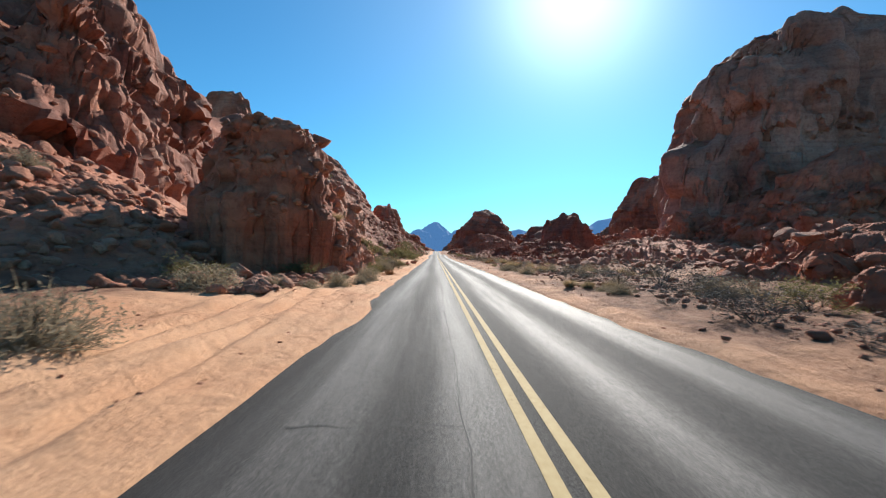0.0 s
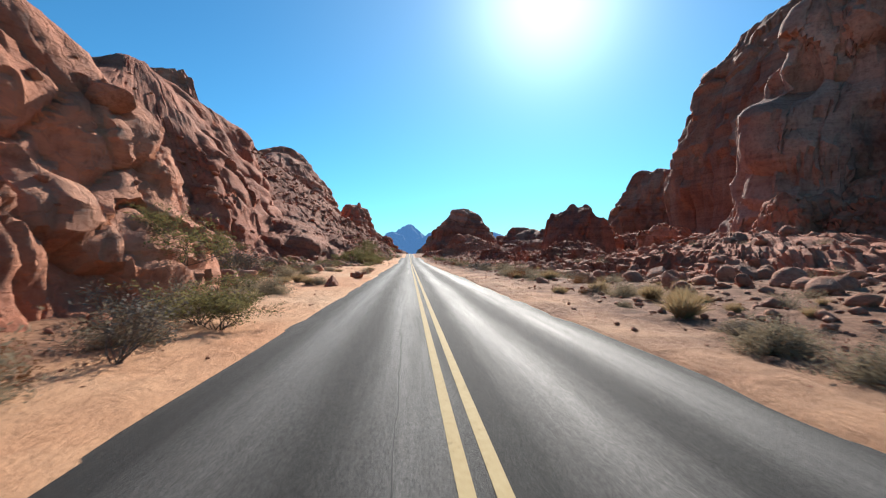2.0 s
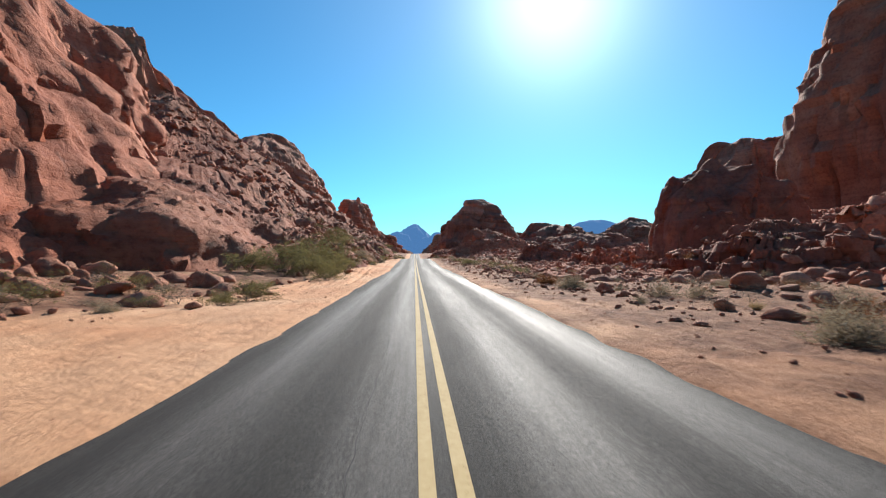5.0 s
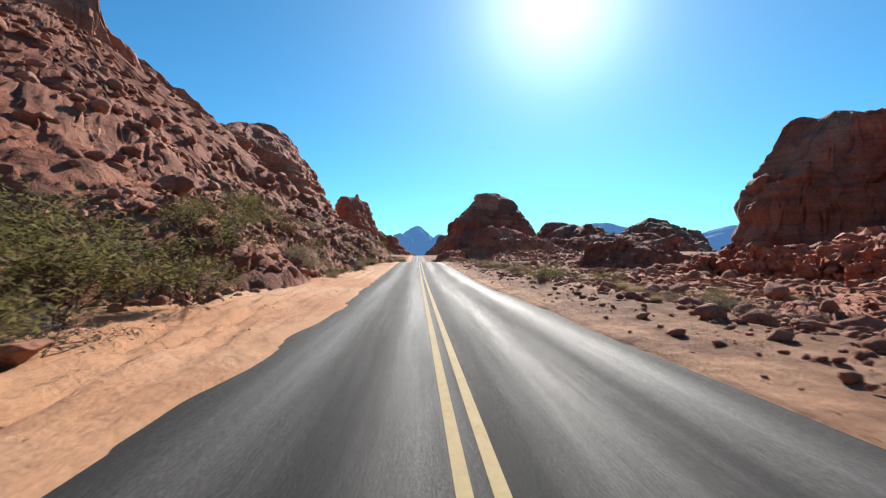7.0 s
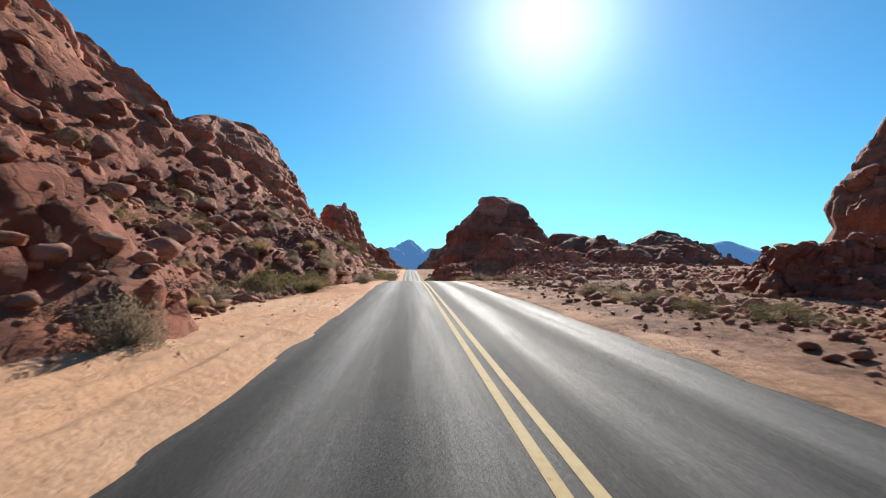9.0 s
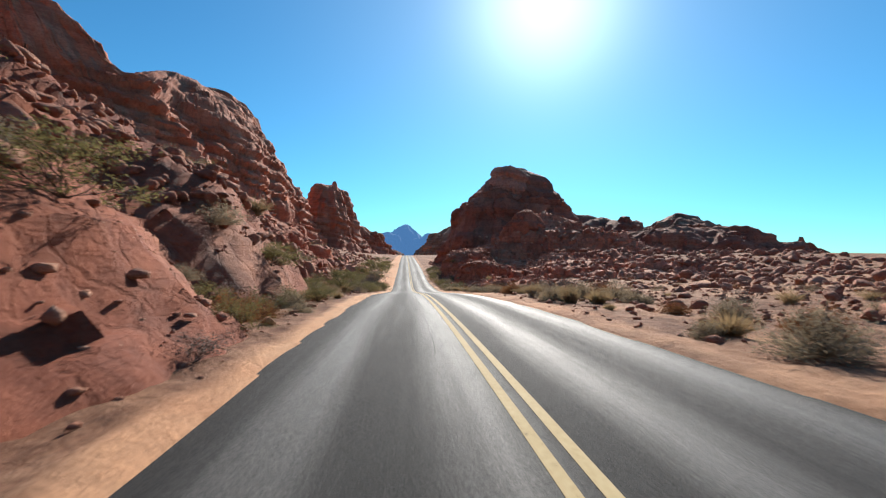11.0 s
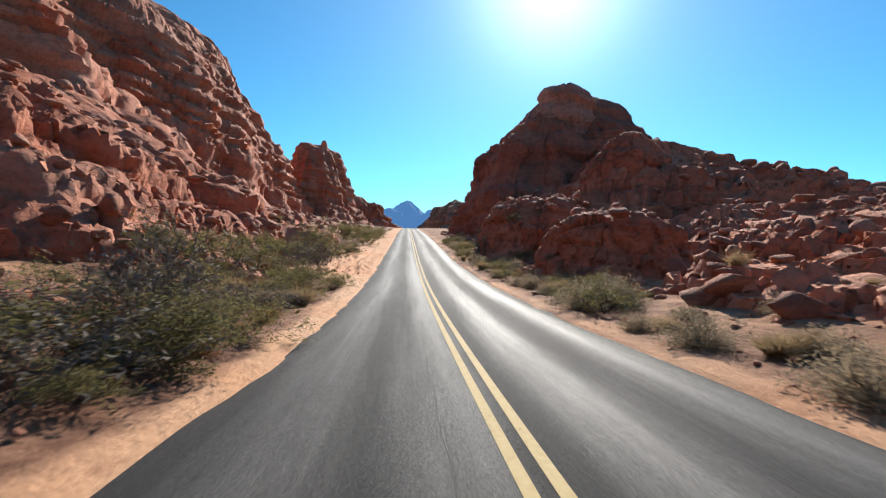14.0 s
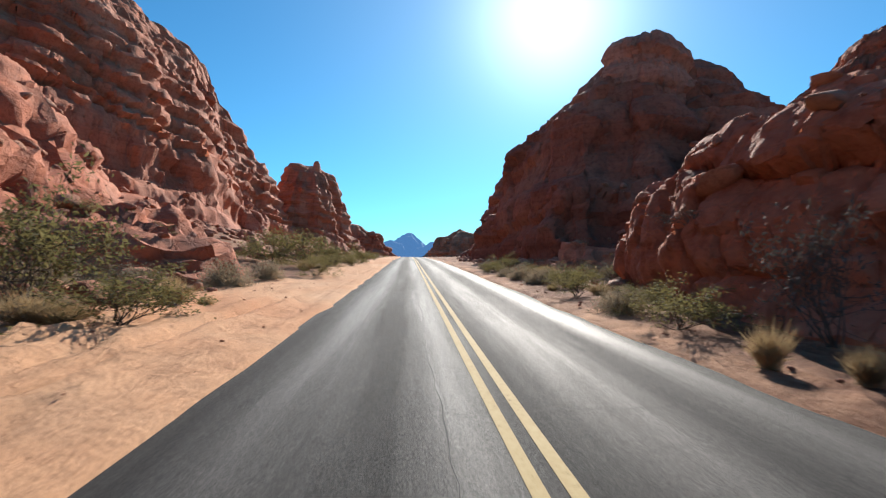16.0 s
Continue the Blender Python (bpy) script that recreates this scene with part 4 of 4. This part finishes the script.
def blades(r, n, reach, width, spread, curl=0.25, start=0.0, droop=0.0):
    """Thin tapering blades that grow from the middle outwards and up."""
    az = r.uniform(0, 2 * math.pi, n)
    el = np.arcsin(np.clip(r.uniform(math.sin(spread[0]), math.sin(spread[1]), n), -1, 1))
    d = np.stack([np.cos(az) * np.cos(el), np.sin(az) * np.cos(el), np.sin(el)], 1)
    length = reach * r.uniform(0.55, 1.0, n) * (1 + 0.22 * vnoise(d * 2.2 + r.uniform(0, 50), 3))
    bend = r.normal(size=(n, 3)) * curl
    bend[:, 2] -= droop
    base = d * (start * length)[:, None] + r.normal(size=(n, 3)) * np.array((0.10, 0.10, 0.0)) * reach
    side = np.cross(d, r.normal(size=(n, 3)))
    side /= np.linalg.norm(side, axis=1, keepdims=True)
    tip = d * length[:, None] + bend * length[:, None] * 0.45
    mid = (base + tip) / 2 + d * (0.06 * length)[:, None] - bend * length[:, None] * 0.12
    w = width * r.uniform(0.6, 1.3, n)[:, None]
    v = np.stack([base - side * w / 2, base + side * w / 2, mid + side * w / 2, mid - side * w / 2, tip], 1)
    v[:, :, 2] = np.maximum(v[:, :, 2], 0.0)
    i = np.arange(n)[:, None] * 5
    faces = np.concatenate([i + np.array((0, 1, 2)), i + np.array((0, 2, 3)), i + np.array((3, 2, 4))])
    return v.reshape(-1, 3), faces


def leaf_cloud(r, tips, n, scatter_by, size):
    """Small leaves gathered round the ends of the branches."""
    c = tips[r.integers(len(tips), size=n)] + r.normal(size=(n, 3)) * scatter_by
    a, b = r.normal(size=(n, 3)), r.normal(size=(n, 3))
    a /= np.linalg.norm(a, axis=1, keepdims=True)
    b = np.cross(a, b)
    b /= np.linalg.norm(b, axis=1, keepdims=True)
    s_ = (size * r.uniform(0.6, 1.4, n))[:, None]
    v = np.stack([c - a * s_ * 0.7, c + b * s_ * 0.55, c + a * s_], 1)
    v[:, :, 2] = np.maximum(v[:, :, 2], 0.02)
    return v.reshape(-1, 3), (np.arange(n)[:, None] * 3 + np.array((0, 1, 2)))


def branches(r, n, height, spread, forks=3, thick=0.02):
    """Crooked tapering stems that fork; returns mesh rows and the tips."""
    verts, faces, tips, at = [], [], [], 0

    def limb(start, way, length, rad, depth):
        nonlocal at
        pts, p, d = [start], start, way
        for k in range(4):
            d = d + r.normal(size=3) * 0.22 + np.array((0, 0, 0.06))
            d /= np.linalg.norm(d)
            p = p + d * length / 4
            pts.append(p)
        for k, q in enumerate(pts):
            rr = rad * (1 - 0.16 * k)
            u = np.cross(d, (0.3, 0.5, 0.8))
            u /= np.linalg.norm(u)
            w = np.cross(d, u)
            verts.extend([q + u * rr, q - u * rr * 0.5 + w * rr * 0.87, q - u * rr * 0.5 - w * rr * 0.87])
        for k in range(4):
            for e in range(3):
                g = (e + 1) % 3
                faces.append((at + k * 3 + e, at + k * 3 + g, at + k * 3 + 3 + g, at + k * 3 + 3 + e))
        at += 15
        if depth == 0:
            tips.extend(pts[2:])
        else:
            for _ in range(forks):
                k = r.integers(2, 5)
                nd = d + r.normal(size=3) * 0.55
                limb(pts[k], nd / np.linalg.norm(nd), length * r.uniform(0.5, 0.8), rad * 0.55, depth - 1)

    for _ in range(n):
        az, el = r.uniform(0, 2 * math.pi), r.uniform(*spread)
        limb(np.array((r.normal() * 0.05, r.normal() * 0.05, -0.02)), np.array((math.cos(az) * math.cos(el), math.sin(az) * math.cos(el), math.sin(el))), height * r.uniform(0.45, 0.65), thick, 2)
    return np.array(verts), faces, np.array(tips)


def shrub(kind, seed):
    """One shrub about a metre in radius, standing far below the land until it is copied into place."""
    r = np.random.default_rng(seed)
    label, cat = {"sage": ("rounded grey-tan desert shrub of fine twigs", "shrub"), "green": ("tall olive-green creosote bush with airy branches", "shrub"),
                  "straw": ("clump of dry straw-coloured desert grass", "grass clump"), "rust": ("low rust-brown dried shrub", "shrub"),
                  "dead": ("dark leafless shrub of tangled twigs", "shrub")}[kind]
    root = tagged(new({"straw": "grass_clump"}.get(kind, "shrub")), label, cat, "roadside shrubs")
    if kind in ("sage", "rust"):
        v, f = blades(r, 420, 0.95, 0.014, (0.05, 1.45), 0.3, 0.2)
        d = r.normal(size=(260, 3))
        d[:, 2] = np.abs(d[:, 2])
        d /= np.linalg.norm(d, axis=1, keepdims=True)
        clump = d * (r.uniform(0.45, 0.95, 260) * (1 + 0.25 * vnoise(d * 1.8 + seed, 9)))[:, None]
        v2, f2 = leaf_cloud(r, clump, 1900, 0.075, 0.05)
        mesh_object("foliage", np.concatenate([v, v2]) * np.array((1, 1, 0.85)), np.concatenate([f, f2 + len(v)]), SAGE if kind == "sage" else RUST, root, False)
        v, f, tips = branches(r, 7, 1.0, (0.4, 1.3), 2, 0.016)
        mesh_object("stem_framework", v, f, BARK, root, False, "bare brown stems")
    elif kind == "straw":
        v, f = blades(r, 700, 1.1, 0.018, (0.55, 1.5), 0.22, 0.0, 0.15)
        mesh_object("grass_tuft", v, f, STRAW, root, False)
        v, f = blades(r, 120, 0.5, 0.02, (0.0, 0.5), 0.2)
        mesh_object("base_tuft", v, f, SAGE, root, False, "grey dead leaves at the base")
    elif kind == "green":
        v, f, tips = branches(r, 11, 1.7, (0.55, 1.35), 3, 0.018)
        mesh_object("stem_framework", v, f, BARK, root, False, "thin grey-brown stems")
        v, f = leaf_cloud(r, tips, 3000, 0.10, 0.055)
        mesh_object("foliage", v, f, GREEN, root, False)
    else:
        v, f, tips = branches(r, 8, 1.7, (0.3, 1.35), 4, 0.02)
        mesh_object("stem_framework", v, f, DEAD, root, False)
        v, f = leaf_cloud(r, tips, 900, 0.11, 0.06)
        mesh_object("twig_tangle", v, f, DEAD, root, False)
    return root


KINDS = {k: [shrub(k, 500 + 10 * j + i) for i in range(3)] for j, k in enumerate(("sage", "green", "straw", "rust", "dead"))}
USED = set()


SCRUB = {}


def plant(kind, x, y, radius, height=None, joined=False):
    z, n, rock = top_of(x, y)
    proto = KINDS[kind][int(rng.integers(3))]
    tall = (height or radius * 0.9) / {"sage": 0.95, "green": 2.1, "straw": 1.1, "rust": 0.95, "dead": 1.9}[kind]
    m = pose(x, y, z - 0.02, 0, 0, rng.uniform(0, 360))
    size = Matrix.Diagonal((radius, radius, tall, 1))
    if joined:
        full = np.array(m @ size)
        for piece in proto.children:
            co = np.empty(len(piece.data.vertices) * 3)
            piece.data.vertices.foreach_get("co", co)
            nloop = len(piece.data.polygons[0].vertices)
            idx = np.empty(len(piece.data.loops), np.int64)
            piece.data.loops.foreach_get("vertex_index", idx)
            every = idx.reshape(-1, nloop)
            if abs(x) > 9:
                if piece.name.startswith("stem"):
                    every = every[::4]
                else:
                    every = every[rng.random(len(every)) < (0.38 if abs(x) < 16 else 0.22)]
            SCRUB.setdefault((piece.data.materials[0].name, nloop), []).append((co.reshape(-1, 3) @ full[:3, :3].T + full[:3, 3], every))
        return None
    if proto.name in USED:
        ob = copy_thing(proto, m)
    else:
        ob = proto
        USED.add(proto.name)
    ob.matrix_basis = m @ size
    return ob


# those that stand out, start of the road first: kind, x, y, radius, height
for row in (
    ("sage", -6.9, 7.4, 1.25, 1.2), ("sage", -28, 33, 1.5, 1.6), ("sage", -9.6, 18.6, 1.7, 1.3), ("green", -10.8, 20, 1.2, 1.3), ("sage", -7.6, 20.5, 0.8, 0.8),
    ("sage", -6.4, 21.5, 0.7, 0.7), ("sage", -5.5, 23, 0.8, 0.95), ("sage", -4.75, 27.8, 0.9, 1.1), ("straw", 5.6, 21.2, 0.6, 0.5), ("straw", 4.9, 21.6, 0.55, 0.45), ("straw", 6.4, 20.7, 0.6, 0.5), ("dead", 8.0, 24, 1.3, 1.3), ("dead", 9.6, 23, 1.5, 1.4), ("dead", 6.9, 25.5, 1.1, 1.0), ("sage", -6.1, 58.6, 1.0, 0.95), ("green", -7.2, 57, 0.95, 0.95), ("straw", -6.2, 66.6, 0.8, 0.65), ("dead", -11.5, 72, 1.6, 2.0), ("dead", -13.5, 74, 2.0, 2.4), ("green", -15, 71, 1.8, 2.2), ("dead", -10.2, 75, 1.3, 1.6), ("sage", -9.2, 73.5, 1.2, 1.2), ("dead", -16.5, 77, 2.0, 2.2), ("sage", -5.5, 66.2, 0.7, 0.6), ("sage", -4.6, 24, 0.6, 0.6), ("green", 9.2, 13.4, 1.0, 1.1), ("dead", 8.0, 16.8, 1.3, 1.0),
    ("sage", 9.4, 18, 1.2, 1.0), ("straw", 7.5, 8.6, 0.5, 0.4), ("rust", -4.3, 36, 0.6, 0.5), ("straw", -6.5, 37, 0.8, 0.6), ("green", -7.4, 38, 0.9, 0.8),
    ("green", -5.4, 50, 1.2, 1.3), ("sage", -6.6, 52, 1.2, 1.2), ("green", -8.0, 55, 1.6, 1.9), ("sage", 9, 42, 0.7, 0.8), ("dead", 10.6, 40.5, 1.1, 1.0),
    ("dead", -9.6, 81, 0.9, 0.8), ("sage", -4.35, 81.8, 0.62, 0.75), ("straw", -4.4, 88, 0.7, 0.7), ("sage", -10.5, 92, 1.0, 0.8), ("straw", -7, 84, 0.7, 0.5),
    ("sage", 7.6, 78, 1.0, 0.7), ("sage", 6.7, 73.7, 0.6, 0.6), ("dead", 7.2, 91, 2.0, 1.2), ("sage", 9.2, 84, 0.9, 0.8), ("sage", 10, 93, 1.6, 1.2),
    ("green", -9.0, 145, 2.3, 3.2), ("green", -11.5, 148, 2.4, 3.4), ("green", -7.6, 149, 1.3, 1.8), ("green", -10, 155, 2.0, 2.6), ("sage", -7.6, 163, 2.0, 2.0),
    ("green", -11, 164, 1.8, 2.2), ("sage", -5.8, 179.5, 0.75, 1.2), ("sage", -7.7, 188, 0.85, 1.0), ("sage", -7.4, 193, 0.9, 1.1), ("green", -7.2, 196, 1.0, 1.3),
    ("sage", -6.8, 200, 0.9, 1.1), ("sage", -6.6, 204, 0.9, 1.0), ("dead", -15, 186, 1.3, 1.5), ("sage", 8, 189, 0.8, 0.8), ("sage", 7.4, 194, 0.8, 0.7),
    ("sage", 6.8, 251, 0.75, 0.8), ("straw", 6.3, 245.6, 0.55, 0.6), ("sage", 5.9, 243, 0.6, 0.6), ("dead", 13.7, 254, 1.8, 2.0), ("dead", 11.5, 252, 1.4, 1.5),
    ("sage", -4.5, 245, 0.65, 0.7), ("sage", -4.6, 242.6, 0.5, 0.5), ("straw", -6, 246, 0.8, 0.6), ("green", -7.5, 255, 1.3, 1.2), ("green", -9, 258, 1.6, 1.6),
    ("rust", -6.2, 258, 0.9, 0.8), ("green", -7, 262, 1.4, 1.4), ("dead", -6.6, 277.5, 1.4, 1.9), ("dead", -8.4, 276, 1.5, 1.4), ("sage", -5.6, 275, 0.8, 0.7),
    ("green", -9.7, 293, 2.0, 2.4), ("green", -12, 290, 2.2, 2.8), ("dead", -6.6, 299, 1.4, 1.6), ("sage", 4.8, 281.9, 1.1, 1.15), ("sage", 6.1, 282.3, 1.25, 1.45),
    ("green", 5.6, 285.5, 0.8, 0.8), ("sage", 5.4, 288, 0.8, 0.7), ("sage", 5.2, 290, 0.8, 0.7), ("green", 5.2, 316.3, 0.85, 0.95), ("sage", 5.1, 306.8, 1.1, 1.15), ("sage", 6.4, 306.2, 1.2, 1.2), ("straw", 4.15, 310.8, 0.45, 0.85),
    ("straw", 4.7, 309.8, 0.4, 0.65), ("straw", 5.2, 309.6, 0.4, 0.6), ("green", 6.1, 325, 0.9, 1.1), ("sage", 6, 329, 0.9, 1.0), ("sage", -8.2, 324, 1.3, 1.4),
    ("sage", -10.5, 322, 1.2, 1.2), ("sage", -12.8, 321, 1.2, 1.1), ("sage", -7.4, 327, 1.0, 1.1), ("green", -8, 338, 2.0, 2.8), ("green", -10.5, 340, 2.2, 3.0),
    ("green", -6.8, 343, 1.6, 2.2), ("dead", -4.5, 261.5, 0.6, 0.9), ("green", -7.4, 139.8, 1.7, 2.3), ("green", -7.9, 134.6, 1.5, 1.9), ("dead", -6.9, 141.8, 0.9, 1.1), ("sage", -5.4, 43.2, 1.1, 1.2), ("dead", -5.0, 46, 1.0, 1.2), ("green", -4.7, 49.2, 0.9, 1.1), ("sage", -5.7, 47.5, 1.0, 1.0), ("green", -9.6, 306.5, 1.5, 1.7), ("green", -11.2, 307.2, 1.6, 1.8), ("green", -12.8, 308.5, 1.6, 1.8), ("green", -8.0, 310.2, 1.7, 2.0), ("green", -14.5, 309, 1.6, 1.8), ("sage", -9.0, 304.6, 0.9, 0.9), ("green", -6.6, 314, 1.2, 1.5), ("green", -9.5, 137.5, 1.8, 2.2), ("green", -12, 139, 2.2, 2.8), ("green", -11, 142, 2.2, 3.0), ("green", -13.5, 136, 1.8, 2.2), ("dead", -5.2, 271.5, 1.3, 1.5), ("dead", -6.8, 270, 1.5, 1.8), ("dead", -5.6, 274.5, 1.2, 2.2), ("sage", -4.6, 268.6, 0.7, 0.7),
    ("sage", -4.9, 273, 0.8, 0.8), ("dead", -8.4, 272, 1.6, 1.6), ("green", -7.5, 279, 1.4, 1.6), ("dead", -4.9, 277.3, 0.9, 1.3), ("sage", -5.2, 226, 0.9, 0.8), ("green", -6.3, 228, 1.2, 1.1),
    ("straw", -5, 230, 0.9, 0.7), ("sage", -7.2, 225, 1.1, 0.9), ("green", -5.6, 232.5, 1.0, 0.9), ("straw", -7.8, 231, 1.1, 0.9), ("sage", -5.2, 236, 0.8, 0.7), ("straw", 5.6, 229, 0.75, 0.9),
    ("straw", 6.1, 231, 0.7, 0.8), ("sage", 7.5, 233, 1.0, 1.0), ("sage", 6.4, 237, 0.9, 0.9), ("straw", 5.2, 240, 0.5, 0.5), ("sage", 9, 232, 1.2, 1.0), ("dead", -7.2, 295.5, 2.0, 2.5), ("green", 5.0, 295.2, 0.75, 0.9),
    ("sage", 7.2, 303, 1.1, 1.2), ("dead", 6.2, 294, 1.0, 1.1), ("sage", 4.9, 292, 0.6, 0.6), ("green", -8.3, 58, 1.1, 1.0), ("sage", -7.4, 60, 1.0, 0.8), ("straw", -7.4, 69.5, 0.9, 0.7),
    ("sage", 9, 72, 1.0, 0.8), ("straw", 6.1, 59.5, 0.6, 0.5), ("rust", 7.1, 59, 0.4, 0.3), ("dead", 6.6, 57, 0.5, 0.5), ("sage", 8.2, 57.5, 0.9, 0.7), ("green", -10.2, 316.5, 1.8, 4.0), ("dead", 6.4, 312.2, 1.1, 2.5),
):
    plant(*row)

# the rest grow where the slope lets them: side, number, y from and to, offset from and to, kinds
BELTS = (
    (-1, 120, 64, 128, 9, 30, ("dead", "sage", "dead", "green")), (-1, 70, 165, 225, 6.0, 22, ("sage", "dead", "green", "straw")), (1, 60, 60, 135, 9, 34, ("dead", "sage", "straw")), (1, 50, 5, 50, 5.6, 20, ("dead", "straw", "sage")), (-1, 50, 312, 420, 6, 22, ("sage", "green", "straw")),
    (-1, 26, 24, 60, 5.6, 13, ("sage", "straw", "rust", "green")), (-1, 60, 62, 112, 8, 26, ("sage", "dead", "straw", "sage")), (-1, 34, 84, 122, 14, 34, ("green", "dead", "green")),
    (-1, 22, 108, 140, 6.5, 16, ("green", "sage")), (-1, 18, 150, 182, 9, 16, ("green", "sage")), (-1, 34, 182, 236, 5.8, 20, ("sage", "sage", "straw", "green")),
    (-1, 26, 266, 284, 4.6, 9, ("dead", "dead", "sage", "rust")), (1, 40, 215, 262, 4.9, 9, ("sage", "straw", "rust", "sage")), (1, 34, 300, 345, 5.0, 11, ("sage", "green", "dead")), (-1, 60, 203, 292, 4.15, 7.5, ("sage", "straw", "green", "dead", "rust")), (-1, 90, 236, 292, 4.4, 13, ("green", "green", "sage", "straw", "dead", "rust")), (-1, 46, 290, 322, 8.2, 16, ("green", "dead", "sage")), (-1, 70, 320, 430, 5.6, 14, ("green", "sage", "green")),
    (1, 34, 10, 62, 7.5, 26, ("sage", "dead", "straw")), (1, 80, 62, 140, 7, 26, ("sage", "dead", "sage", "rust")), (1, 46, 140, 215, 8, 30, ("sage", "straw", "dead")),
    (1, 56, 215, 275, 5.4, 28, ("sage", "dead", "rust", "straw", "sage")), (1, 90, 258, 345, 4.5, 9, ("sage", "green", "sage", "straw")), (1, 60, 225, 340, 24, 70, ("sage", "dead", "rust")), (1, 40, 244, 300, 5.0, 13, ("sage", "dead", "straw", "rust")), (1, 40, 38, 78, 6.2, 15, ("sage", "straw", "dead", "sage")), (1, 34, 148, 196, 7, 16, ("green", "straw", "sage")), (1, 24, 290, 400, 9, 30, ("sage", "dead")),
)
for side, count, y0, y1, o0, o1, kinds in BELTS:
    for _ in range(count):
        y = rng.uniform(y0, y1)
        x = side * (o0 + (o1 - o0) * rng.random() ** 1.4)
        if side > 0 and x < 6.6 and 304 < y < 314:
            continue
        z, n, rock = top_of(x, y)
        if n.z < 0.5 or z > road_z(y) + (9 if side < 0 else 4):
            continue
        kind = str(rng.choice(kinds))
        size = rng.uniform(0.35, 1.0) * (1.2 if kind == "green" else 1)
        plant(kind, x, y, size, size * rng.uniform(0.7, 1.1) * (1.3 if kind == "green" else 1), abs(x) > 6.6)

# the scrub further off, past counting
for (surface, nloop), pieces in SCRUB.items():
    at, vs, fs = 0, [], []
    for v, f in pieces:
        vs.append(v)
        fs.append(f + at)
        at += len(v)
    scrub = mesh_object("desert_scrub", np.concatenate(vs), np.concatenate(fs), bpy.data.materials[surface], None, False)
    tagged(scrub, "thin desert scrub of " + surface.replace("_", " ") + " on stony ground", "scrub", kind="stuff")
